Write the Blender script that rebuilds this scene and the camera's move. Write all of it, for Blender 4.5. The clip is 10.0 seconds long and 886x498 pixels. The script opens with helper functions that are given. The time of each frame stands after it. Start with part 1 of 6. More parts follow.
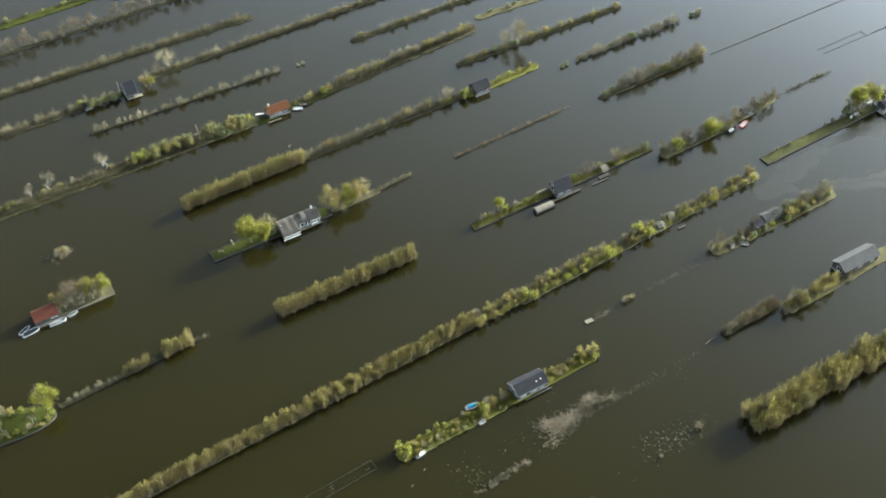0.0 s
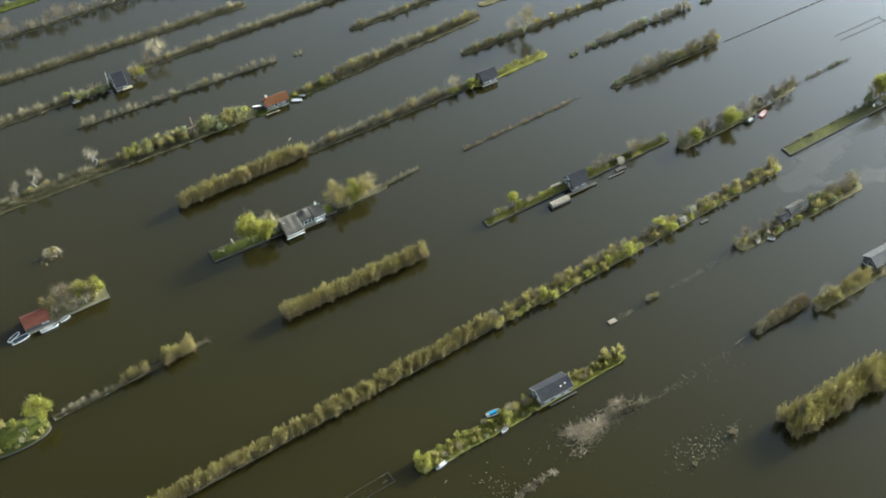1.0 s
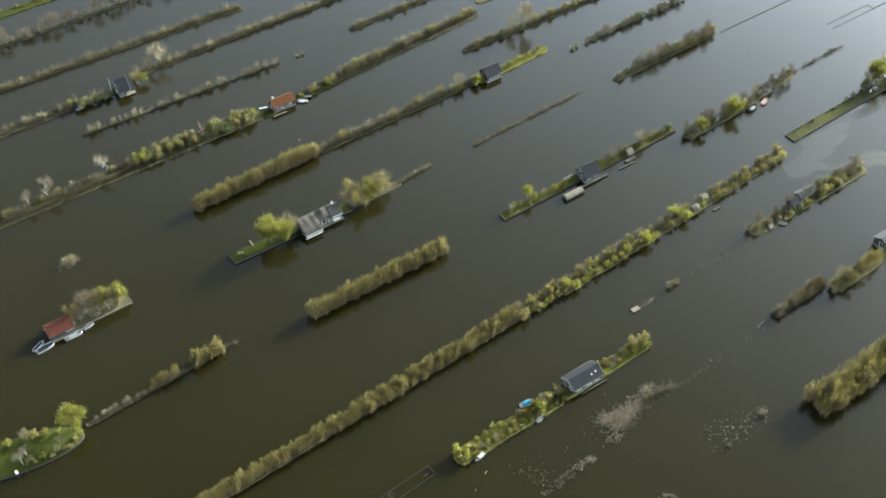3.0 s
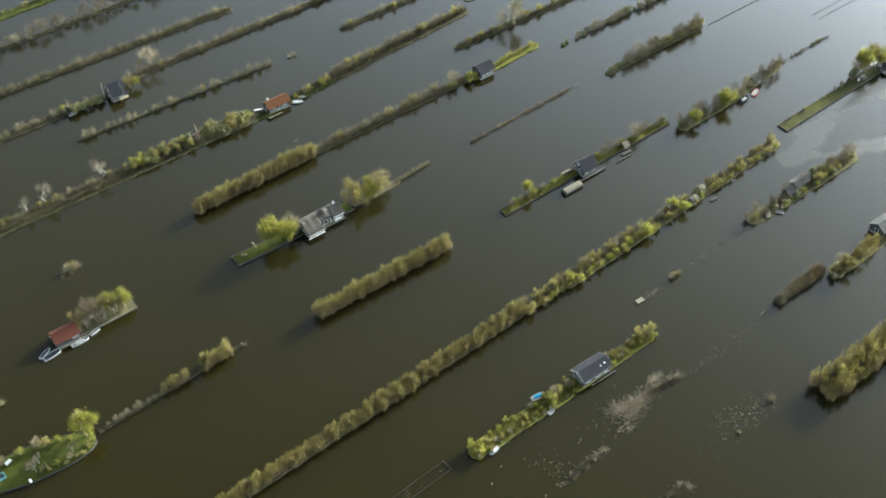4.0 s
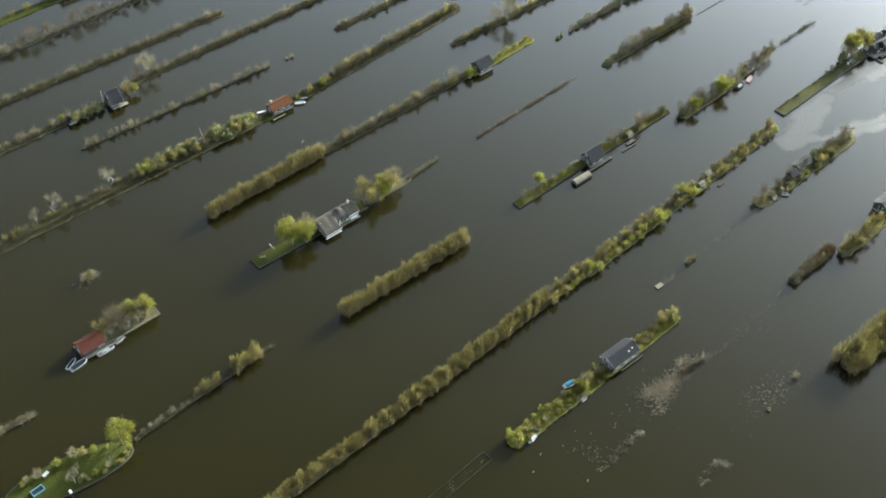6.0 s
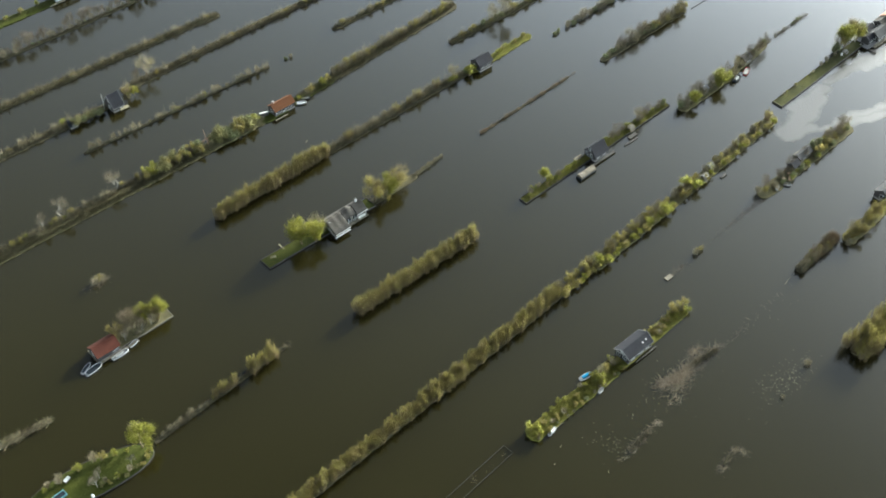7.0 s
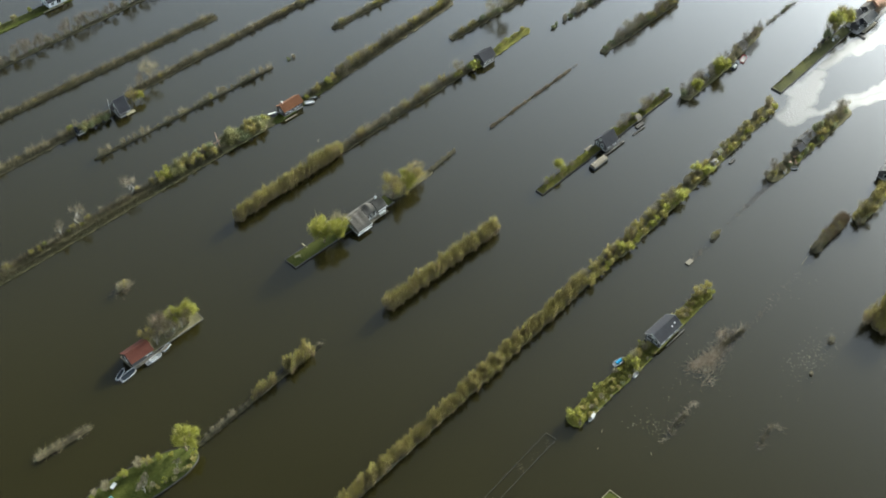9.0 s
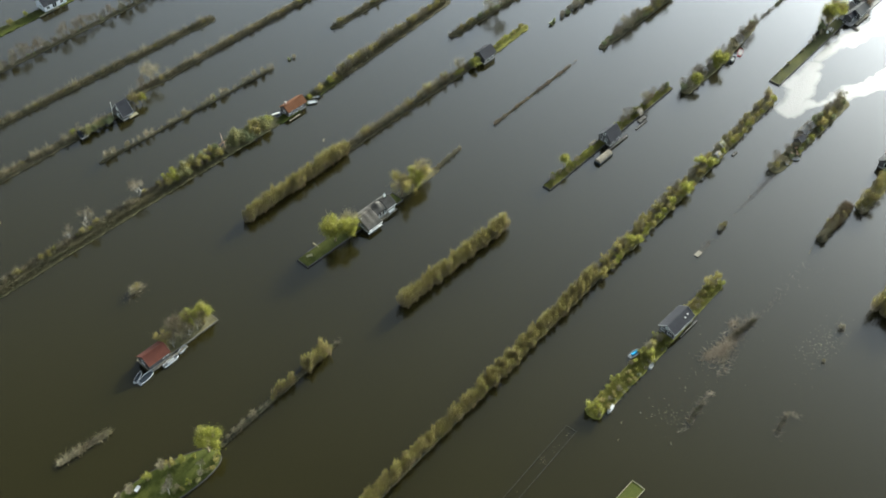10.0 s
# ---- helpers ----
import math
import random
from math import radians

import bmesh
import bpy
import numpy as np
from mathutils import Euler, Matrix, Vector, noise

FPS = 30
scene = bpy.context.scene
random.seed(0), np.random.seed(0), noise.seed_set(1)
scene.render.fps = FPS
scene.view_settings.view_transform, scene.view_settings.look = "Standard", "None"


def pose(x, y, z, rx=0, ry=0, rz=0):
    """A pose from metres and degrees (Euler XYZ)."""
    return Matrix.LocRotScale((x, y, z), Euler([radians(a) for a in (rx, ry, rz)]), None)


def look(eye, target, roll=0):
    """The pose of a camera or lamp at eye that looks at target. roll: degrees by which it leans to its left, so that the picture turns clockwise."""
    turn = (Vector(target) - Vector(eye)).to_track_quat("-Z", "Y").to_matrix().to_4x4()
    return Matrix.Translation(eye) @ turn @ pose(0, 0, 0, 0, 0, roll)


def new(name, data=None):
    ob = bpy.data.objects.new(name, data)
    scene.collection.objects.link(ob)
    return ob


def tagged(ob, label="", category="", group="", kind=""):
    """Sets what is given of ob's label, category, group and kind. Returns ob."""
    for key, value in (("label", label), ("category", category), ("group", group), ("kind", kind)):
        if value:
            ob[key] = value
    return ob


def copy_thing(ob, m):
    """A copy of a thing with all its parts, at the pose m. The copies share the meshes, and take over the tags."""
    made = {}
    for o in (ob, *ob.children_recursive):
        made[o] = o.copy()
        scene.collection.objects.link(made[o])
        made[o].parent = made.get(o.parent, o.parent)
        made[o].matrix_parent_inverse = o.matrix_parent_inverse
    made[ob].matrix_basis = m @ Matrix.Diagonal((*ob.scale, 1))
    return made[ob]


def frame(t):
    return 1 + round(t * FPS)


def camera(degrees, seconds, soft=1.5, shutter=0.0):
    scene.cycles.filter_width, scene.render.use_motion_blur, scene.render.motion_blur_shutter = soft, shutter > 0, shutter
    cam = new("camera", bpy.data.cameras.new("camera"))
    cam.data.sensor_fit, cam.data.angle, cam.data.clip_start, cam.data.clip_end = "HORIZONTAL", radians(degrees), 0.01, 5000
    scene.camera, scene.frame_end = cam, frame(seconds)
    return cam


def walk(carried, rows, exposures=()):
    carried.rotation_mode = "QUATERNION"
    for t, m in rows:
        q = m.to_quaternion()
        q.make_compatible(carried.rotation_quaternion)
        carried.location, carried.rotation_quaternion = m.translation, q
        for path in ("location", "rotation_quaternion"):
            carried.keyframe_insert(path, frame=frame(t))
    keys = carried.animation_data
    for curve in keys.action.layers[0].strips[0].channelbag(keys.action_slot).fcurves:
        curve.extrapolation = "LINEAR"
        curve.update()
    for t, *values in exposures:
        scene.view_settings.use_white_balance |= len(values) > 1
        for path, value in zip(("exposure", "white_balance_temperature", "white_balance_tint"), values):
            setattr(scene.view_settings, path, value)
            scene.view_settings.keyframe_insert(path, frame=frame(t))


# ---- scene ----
cam = camera(40.8, 10.0, soft=1.7)
PATH = [
    (0.5, (-63.381, -206.7, 242.747), (-62.709, -205.484, 241.309), -2.4),
    (1, (-67.893, -204.798, 242.843), (-67.204, -203.59, 241.405), -2.2),
    (1.5, (-72.467, -202.91, 243.016), (-71.762, -201.711, 241.579), -2.0),
    (2, (-77.168, -200.942, 243.251), (-76.444, -199.754, 241.814), -1.8),
    (2.5, (-81.991, -198.759, 243.536), (-81.248, -197.583, 242.099), -1.6),
    (4, (-96.756, -191.184, 244.969), (-95.944, -190.059, 243.529), -1.1),
    (4.5, (-101.778, -188.395, 245.202), (-100.941, -187.289, 243.762), -0.9),
    (5, (-106.887, -185.412, 245.404), (-106.028, -184.322, 243.964), -0.7),
    (5.5, (-112.057, -182.246, 245.595), (-111.179, -181.171, 244.155), -0.4),
    (7, (-127.519, -172.009, 246.434), (-126.58, -170.988, 244.993), 0.3),
    (7.5, (-132.728, -168.401, 246.549), (-131.768, -167.399, 245.108), 0.6),
    (8, (-137.94, -164.63, 246.61), (-136.96, -163.646, 245.171), 0.9),
    (8.5, (-143.078, -160.709, 246.629), (-142.079, -159.744, 245.19), 1.2),
    (9, (-148.119, -156.718, 246.631), (-147.101, -155.773, 245.193), 1.5),
    (9.5, (-153.05, -152.666, 246.625), (-152.013, -151.741, 245.187), 1.7),
    (10, (-157.92, -148.567, 246.614), (-156.864, -147.662, 245.177), 2.0),
]
# the quick pull-in of the first half second, at an even pace
E0, A0, R0 = (-64.029, -222.342, 253.731), (-63.377, -221.102, 252.304), -3.1
T1, E1, A1, R1 = PATH[0]
START = []
for k in range(5):
    f = k / 5
    START.append((0.1 * k, tuple(Vector(E0).lerp(Vector(E1), f)), tuple(Vector(A0).lerp(Vector(A1), f)), R0 + (R1 - R0) * f))
walk(cam, [(t, look(eye, target, roll)) for t, eye, target, roll in START + PATH],
     exposures=[(0.0, 1.98, 5750, 2), (10.0, 1.69, 5850, 2)])

# ---- light: a low, hazy morning sun over the far end of the strips ----
SUN_ELEVATION, SUN_AZIMUTH = radians(19.5), radians(7.5)
world = bpy.data.worlds.new("sky")
scene.world = world
world.use_nodes = True
wn = world.node_tree.nodes
sky = wn.new("ShaderNodeTexSky")
sky.sky_type = "NISHITA"
sky.sun_disc = False
sky.sun_elevation = SUN_ELEVATION
sky.sun_rotation = math.pi / 2 - SUN_AZIMUTH
sky.dust_density = 1.5
sky.air_density = 1.0
wn["Background"].inputs["Strength"].default_value = 0.088
haze = wn.new("ShaderNodeHueSaturation")
haze.inputs["Saturation"].default_value = 0.34
haze.inputs["Value"].default_value = 0.82
world.node_tree.links.new(sky.outputs[0], haze.inputs["Color"])
sun_data = bpy.data.lights.new("sun", "SUN")
sun_data.energy, sun_data.angle, sun_data.color = 5.0, radians(0.5), (1.0, 0.89, 0.70)
sun = new("sun", sun_data)
sun_way = Vector((math.cos(SUN_ELEVATION) * math.cos(SUN_AZIMUTH), math.cos(SUN_ELEVATION) * math.sin(SUN_AZIMUTH), math.sin(SUN_ELEVATION)))
sun.matrix_basis = look(sun_way * 900, (0, 0, 0))
# the bright aureole that haze spreads round the sun
wl = world.node_tree.links


def sky_math(op, a, b):
    x = wn.new("ShaderNodeMath")
    x.operation = op
    for k, v in ((0, a), (1, b)):
        if isinstance(v, (int, float)):
            x.inputs[k].default_value = v
        else:
            wl.new(v, x.inputs[k])
    return x.outputs[0]


sky_way = wn.new("ShaderNodeTexCoord")
towards = wn.new("ShaderNodeVectorMath")
towards.operation = "DOT_PRODUCT"
wl.new(sky_way.outputs["Generated"], towards.inputs[0])
towards.inputs[1].default_value = sun_way
aureole = sky_math("ADD", sky_math("MULTIPLY", sky_math("POWER", sky_math("MAXIMUM", towards.outputs["Value"], 0.0), 2.2), 4.2), 1.0)
height = wn.new("ShaderNodeSeparateXYZ")  # haze is thicker, hence brighter, towards the horizon
wl.new(sky_way.outputs["Generated"], height.inputs[0])
low_sky = sky_math("POWER", sky_math("SUBTRACT", 1.0, sky_math("MAXIMUM", height.outputs["Z"], 0.0)), 1.8)
aureole = sky_math("MULTIPLY", aureole, sky_math("ADD", sky_math("MULTIPLY", low_sky, 5.3), 0.02))
hazy = wn.new("ShaderNodeVectorMath")
hazy.operation = "SCALE"
wl.new(haze.outputs[0], hazy.inputs[0])
wl.new(aureole, hazy.inputs["Scale"])
wl.new(hazy.outputs[0], wn["Background"].inputs[0])


# ---- materials ----
def graph(name):
    m = bpy.data.materials.new(name)
    m.use_nodes = True
    n = m.node_tree.nodes
    return m, n, m.node_tree.links, n["Principled BSDF"]


def mixed(n, l, fac, a, b, blend="MIX"):
    x = n.new("ShaderNodeMix")
    x.data_type, x.blend_type = "RGBA", blend
    for socket, value in ((x.inputs["Factor"], fac), (x.inputs["A"], a), (x.inputs["B"], b)):
        if isinstance(value, bpy.types.NodeSocket):
            l.new(value, socket)
        elif isinstance(value, tuple):
            socket.default_value = (*value, 1.0)
        else:
            socket.default_value = value
    return x.outputs["Result"]


def noisy(n, l, scale, detail=4.0, stretch=None, low=0.35, high=0.65):
    """A noise of real-world size between 0 and 1."""
    g = n.new("ShaderNodeNewGeometry")
    src = g.outputs["Position"]
    if stretch:
        v = n.new("ShaderNodeVectorMath")
        v.operation = "MULTIPLY"
        l.new(src, v.inputs[0])
        v.inputs[1].default_value = stretch
        src = v.outputs[0]
    t = n.new("ShaderNodeTexNoise")
    t.inputs["Scale"].default_value, t.inputs["Detail"].default_value = scale, detail
    l.new(src, t.inputs["Vector"])
    r = n.new("ShaderNodeMapRange")
    r.inputs["From Min"].default_value, r.inputs["From Max"].default_value = low, high
    l.new(t.outputs["Fac"], r.inputs["Value"])
    return r.outputs["Result"]


def bumped(n, l, bsdf, height, strength, distance):
    b = n.new("ShaderNodeBump")
    b.inputs["Strength"].default_value, b.inputs["Distance"].default_value = strength, distance
    l.new(height, b.inputs["Height"])
    l.new(b.outputs["Normal"], bsdf.inputs["Normal"])


def surface(name, a, b, c, scale=1.5, fine=14.0, rough=0.8, metal=0.0, bump=0.4, stretch=None):
    """Two colours in broad patches, with a third as fine grain."""
    m, n, l, s = graph(name)
    broad, grain = noisy(n, l, scale, 5.0, stretch), noisy(n, l, fine, 3.0, stretch, 0.45, 0.7)
    l.new(mixed(n, l, grain, mixed(n, l, broad, a, b), c), s.inputs["Base Color"])
    s.inputs["Roughness"].default_value, s.inputs["Metallic"].default_value = rough, metal
    s.inputs["Specular IOR Level"].default_value = 0.02
    if bump:
        bumped(n, l, s, grain, bump, 0.05)
    return m


def foliage(name, a, b, c, glow=0.65):
    """Leaves: the colour differs from plant to plant and from leaf to leaf; light passes through them."""
    m, n, l, s = graph(name)
    plant, leaf = n.new("ShaderNodeObjectInfo"), n.new("ShaderNodeNewGeometry")
    colour = mixed(n, l, leaf.outputs["Random Per Island"], mixed(n, l, plant.outputs["Random"], a, b), c)
    l.new(colour, s.inputs["Base Color"])
    s.inputs["Roughness"].default_value = 0.7
    s.inputs["Specular IOR Level"].default_value = 0.03
    t, x = n.new("ShaderNodeBsdfTranslucent"), n.new("ShaderNodeMixShader")
    l.new(colour, t.inputs["Color"])
    x.inputs[0].default_value = glow
    l.new(s.outputs[0], x.inputs[1])
    l.new(t.outputs[0], x.inputs[2])
    l.new(x.outputs[0], n["Material Output"].inputs["Surface"])
    return m


def plain(name, colour, rough=0.5, metal=0.0, vary=0.15):
    dark = tuple(v * (1 - vary) for v in colour)
    light = tuple(min(1, v * (1 + vary)) for v in colour)
    return surface(name, dark, light, colour, 1.2, 9.0, rough, metal, 0.1)


def water_material():
    m, n, l, s = graph("turbid_water")
    silt = noisy(n, l, 0.012, 4.0, None, 0.3, 0.7)
    l.new(mixed(n, l, silt, (0.0059, 0.0051, 0.0012), (0.0070, 0.0061, 0.0015)), s.inputs["Base Color"])
    s.inputs["IOR"].default_value = 1.33
    # wind-ruffled water in the far channel: steeper ripples, hence rougher
    g = n.new("ShaderNodeNewGeometry")
    warp = n.new("ShaderNodeTexNoise")
    warp.inputs["Scale"].default_value, warp.inputs["Detail"].default_value = 0.07, 8.0
    warp.inputs["Roughness"].default_value = 0.6
    l.new(g.outputs["Position"], warp.inputs["Vector"])
    sep = n.new("ShaderNodeSeparateXYZ")
    l.new(g.outputs["Position"], sep.inputs[0])

    def calc(op, a, b):
        x = n.new("ShaderNodeMath")
        x.operation = op
        for k, v in ((0, a), (1, b)):
            if isinstance(v, (int, float)):
                x.inputs[k].default_value = v
            else:
                l.new(v, x.inputs[k])
        return x.outputs[0]

    def ramp(value, lo, hi):
        r = n.new("ShaderNodeMapRange")
        r.inputs["From Min"].default_value, r.inputs["From Max"].default_value = lo, hi
        l.new(value, r.inputs["Value"])
        return r.outputs["Result"]

    wob = calc("MULTIPLY", calc("SUBTRACT", warp.outputs["Fac"], 0.5), 9.0)
    y = calc("ADD", sep.outputs["Y"], wob)
    x = calc("ADD", sep.outputs["X"], wob)

    def band(x0, y0, x1, y1, half):
        """How far inside a band round the line from (x0, y0) to (x1, y1) a place lies, in metres."""
        dx, dy = x1 - x0, y1 - y0
        f = calc("DIVIDE", calc("ADD", calc("MULTIPLY", calc("SUBTRACT", x, x0), dx), calc("MULTIPLY", calc("SUBTRACT", y, y0), dy)), dx * dx + dy * dy)
        f = calc("MINIMUM", calc("MAXIMUM", f, 0.0), 1.0)
        ex = calc("SUBTRACT", calc("SUBTRACT", x, x0), calc("MULTIPLY", f, dx))
        ey = calc("SUBTRACT", calc("SUBTRACT", y, y0), calc("MULTIPLY", f, dy))
        return calc("SUBTRACT", half, calc("SQRT", calc("ADD", calc("MULTIPLY", ex, ex), calc("MULTIPLY", ey, ey)), 0.0))

    shape = band(330, -56, 215, -33, 4.6)
    for strip in ((215, -33, 197, -29, 3.6), (198, -28.4, 180, -26.2, 1.6), (176, -27.6, 160, -27.2, 2.6), (170, -30, 148, -32, 3.1), (157, -36, 147, -34.4, 2.6),
                  (157, -37.5, 169, -41.8, 1.1), (169, -43.4, 182, -49.6, 1.7), (170, -41.8, 186, -47.2, 1.4), (186, -48.4, 300, -92, 3.4)):
        shape = calc("MAXIMUM", shape, band(*strip))
    ruffled = ramp(shape, -0.9, 0.9)
    fine = noisy(n, l, 0.9, 6.0, None, 0.3, 0.7)
    s.inputs["Roughness"].default_value = 0.14
    s.inputs["Specular IOR Level"].default_value = 0.62
    bumped(n, l, s, calc("MULTIPLY", fine, 0.006), 1.0, 1.0)
    # capillary waves: a wide but bounded spread of slopes over the same turbid body
    waves, body, gloss = n.new("ShaderNodeMixShader"), n.new("ShaderNodeBsdfDiffuse"), n.new("ShaderNodeBsdfAnisotropic")
    gloss.distribution = "BECKMANN"
    gloss.inputs["Roughness"].default_value = 0.385
    body.inputs["Color"].default_value = (0.0060, 0.0054, 0.0015, 1)
    ripple = n.new("ShaderNodeTexNoise")
    ripple.inputs["Scale"].default_value, ripple.inputs["Detail"].default_value = 1.6, 4.0
    l.new(g.outputs["Position"], ripple.inputs["Vector"])
    crest = n.new("ShaderNodeBump")
    crest.inputs["Distance"].default_value = 0.09
    l.new(ripple.outputs["Fac"], crest.inputs["Height"])
    l.new(crest.outputs["Normal"], gloss.inputs["Normal"])
    angle = n.new("ShaderNodeFresnel")
    angle.inputs["IOR"].default_value = 1.33
    l.new(angle.outputs[0], waves.inputs[0])
    l.new(body.outputs[0], waves.inputs[1])
    l.new(gloss.outputs[0], waves.inputs[2])
    wind = n.new("ShaderNodeMixShader")
    l.new(ruffled, wind.inputs[0])
    l.new(s.outputs[0], wind.inputs[1])
    l.new(waves.outputs[0], wind.inputs[2])
    l.new(wind.outputs[0], n["Material Output"].inputs["Surface"])
    return m


WATER = water_material()
LAWN = surface("mown_grass", (0.0154, 0.0190, 0.0034), (0.0248, 0.0290, 0.0055), (0.0339, 0.0362, 0.0105), 0.35, 3.0, 0.9)
MEADOW = surface("meadow_turf", (0.0621, 0.0649, 0.0123), (0.0841, 0.0824, 0.0187), (0.1042, 0.0925, 0.0313), 0.4, 3.0, 0.95)
RUST_REED = foliage("rust_reed", (0.2059, 0.1436, 0.0885), (0.1769, 0.1261, 0.0798), (0.1479, 0.1218, 0.0798), 0.3)
PALE_CANVAS = plain("pale_canvas", (0.0978, 0.0859, 0.0663), 0.9)
TURF = surface("worn_turf", (0.0180, 0.0205, 0.0080), (0.0400, 0.0425, 0.0125), (0.0370, 0.0340, 0.0190), 0.13, 2.5, 0.95)
ROUGH_GRASS = surface("rough_grass", (0.0308, 0.0293, 0.0147), (0.0497, 0.0445, 0.0211), (0.0725, 0.0637, 0.0384), 0.6, 4.0, 0.95)
PEAT = surface("dark_peat_bank", (0.0180, 0.0162, 0.0100), (0.0336, 0.0300, 0.0180), (0.0552, 0.0492, 0.0306), 0.8, 6.0, 0.95)
REED = foliage("dry_reed", (0.0920, 0.0782, 0.0527), (0.1101, 0.0961, 0.0649), (0.0710, 0.0625, 0.0414), 0.4)
GREEN_REED = foliage("green_reed", (0.0678, 0.0671, 0.0328), (0.0840, 0.0760, 0.0408), (0.0703, 0.0606, 0.0408), 0.4)
DRY_BRUSH = foliage("dead_brush", (0.0951, 0.0716, 0.0458), (0.0859, 0.0642, 0.0409), (0.1800, 0.1597, 0.1186), 0.1)
GRASS_BLADE = foliage("grass_blades", (0.0557, 0.0687, 0.0149), (0.0783, 0.0819, 0.0187), (0.0980, 0.0886, 0.0358), 0.3)
OLIVE_LEAF = foliage("budding_willow_leaf", (0.1391, 0.1305, 0.0286), (0.1483, 0.1242, 0.0356), (0.1159, 0.0973, 0.0321), 0.4)
GREEN_LEAF = foliage("fresh_leaf", (0.1116, 0.1196, 0.0189), (0.1394, 0.1381, 0.0230), (0.0929, 0.0920, 0.0202), 0.4)
YELLOW_LEAF = foliage("yellow_willow_leaf", (0.0913, 0.0932, 0.0138), (0.1041, 0.0994, 0.0158), (0.0781, 0.0799, 0.0151), 0.5)
DARK_LEAF = foliage("evergreen_leaf", (0.0653, 0.0783, 0.0348), (0.0899, 0.1015, 0.0464), (0.1160, 0.1203, 0.0609), 0.2)
SILVER_LEAF = foliage("grey_willow_leaf", (0.0824, 0.0798, 0.0311), (0.1005, 0.0983, 0.0385), (0.0679, 0.0660, 0.0258), 0.3)
HEDGE_TIP = foliage("yellow_shoot_tips", (0.1134, 0.1118, 0.0234), (0.1394, 0.1226, 0.0294), (0.1022, 0.0865, 0.0264), 0.4)
HEDGE_BODY = foliage("brown_hedge_twigs", (0.1051, 0.0751, 0.0383), (0.1279, 0.0904, 0.0474), (0.0914, 0.0751, 0.0352), 0.3)
SCRUB = foliage("grey_scrub_twigs", (0.2152, 0.1911, 0.1251), (0.2429, 0.2079, 0.1351), (0.1645, 0.1448, 0.0865), 0.35)
HEDGE_TWIG = foliage("tan_hedge_twigs", (0.1107, 0.0862, 0.0595), (0.1329, 0.1023, 0.0727), (0.0849, 0.0673, 0.0480), 0.25)
LITTER = surface("leaf_litter", (0.0353, 0.0294, 0.0171), (0.0504, 0.0423, 0.0252), (0.0654, 0.0546, 0.0332), 0.8, 6.0, 0.95)
MEADOW_BLADE = foliage("meadow_grass", (0.1136, 0.1147, 0.0197), (0.1515, 0.1403, 0.0280), (0.1136, 0.0998, 0.0337), 0.6)
GREY_TRIM = plain("grey_trim_paint", (0.1540, 0.1540, 0.1470), 0.6)
TWIG = foliage("bare_twigs", (0.1735, 0.1552, 0.1044), (0.2114, 0.1853, 0.1249), (0.1409, 0.1227, 0.0852), 0.2)
GREY_LEAF = foliage("first_buds", (0.1362, 0.1302, 0.0636), (0.1589, 0.1422, 0.0757), (0.1181, 0.1029, 0.0606), 0.5)
PALE_TWIG = foliage("pale_birch_twigs", (0.1001, 0.0870, 0.0653), (0.1174, 0.1015, 0.0754), (0.0754, 0.0653, 0.0435), 0.0)
BARK = surface("willow_bark", (0.086, 0.068, 0.047), (0.137, 0.111, 0.077), (0.060, 0.047, 0.034), 2.0, 12.0, 0.9)
BIRCH_BARK = surface("birch_bark", (0.257, 0.244, 0.214), (0.300, 0.287, 0.261), (0.077, 0.069, 0.060), 1.0, 5.0, 0.7)
OLD_WOOD = surface("weathered_wood", (0.0825, 0.0743, 0.0573), (0.1158, 0.1047, 0.0825), (0.0550, 0.0497, 0.0392), 0.8, 7.0, 0.8, 0.0, 0.4, (0.4387, 0.4387, 0.4387))
PALE_WOOD = surface("bleached_edging", (0.1110, 0.1026, 0.0702), (0.1398, 0.1278, 0.0906), (0.0822, 0.0738, 0.0456), 0.8, 7.0, 0.8)
DARK_WOOD = surface("tarred_wood", (0.0204, 0.0192, 0.0192), (0.0342, 0.0330, 0.0306), (0.0510, 0.0474, 0.0444), 0.8, 8.0, 0.7)
WHITE_PAINT = plain("white_paint", (0.4128, 0.4128, 0.3928), 0.45, 0.0, 0.06)
RED_TILE = surface("red_clay_tile", (0.0446, 0.0167, 0.0117), (0.0580, 0.0217, 0.0150), (0.0357, 0.0145, 0.0106), 0.5, 5.0, 0.75)
ORANGE_TILE = surface("orange_clay_tile", (0.0501, 0.0224, 0.0106), (0.0629, 0.0279, 0.0127), (0.0404, 0.0179, 0.0100), 0.5, 5.0, 0.75)
SLATE_TILE = surface("dark_grey_tile", (0.0102, 0.0102, 0.0119), (0.0144, 0.0153, 0.0176), (0.0208, 0.0208, 0.0232), 0.6, 5.0, 0.8)
PALE_SLATE = surface("weathered_slate", (0.0385, 0.0392, 0.0392), (0.0525, 0.0525, 0.0511), (0.0315, 0.0315, 0.0315), 0.6, 5.0, 0.85)
DARK_STALK = foliage("dark_dead_stalks", (0.060, 0.050, 0.036), (0.080, 0.066, 0.048), (0.110, 0.095, 0.075), 0.1)
PALE_STALK = foliage("bleached_stalks", (0.2132, 0.1804, 0.1353), (0.2460, 0.2132, 0.1640), (0.1394, 0.1148, 0.0820), 0.1)
GREY_TILE = surface("grey_shingle", (0.0332, 0.0306, 0.0264), (0.0474, 0.0432, 0.0375), (0.0589, 0.0551, 0.0474), 0.5, 4.0, 0.9)
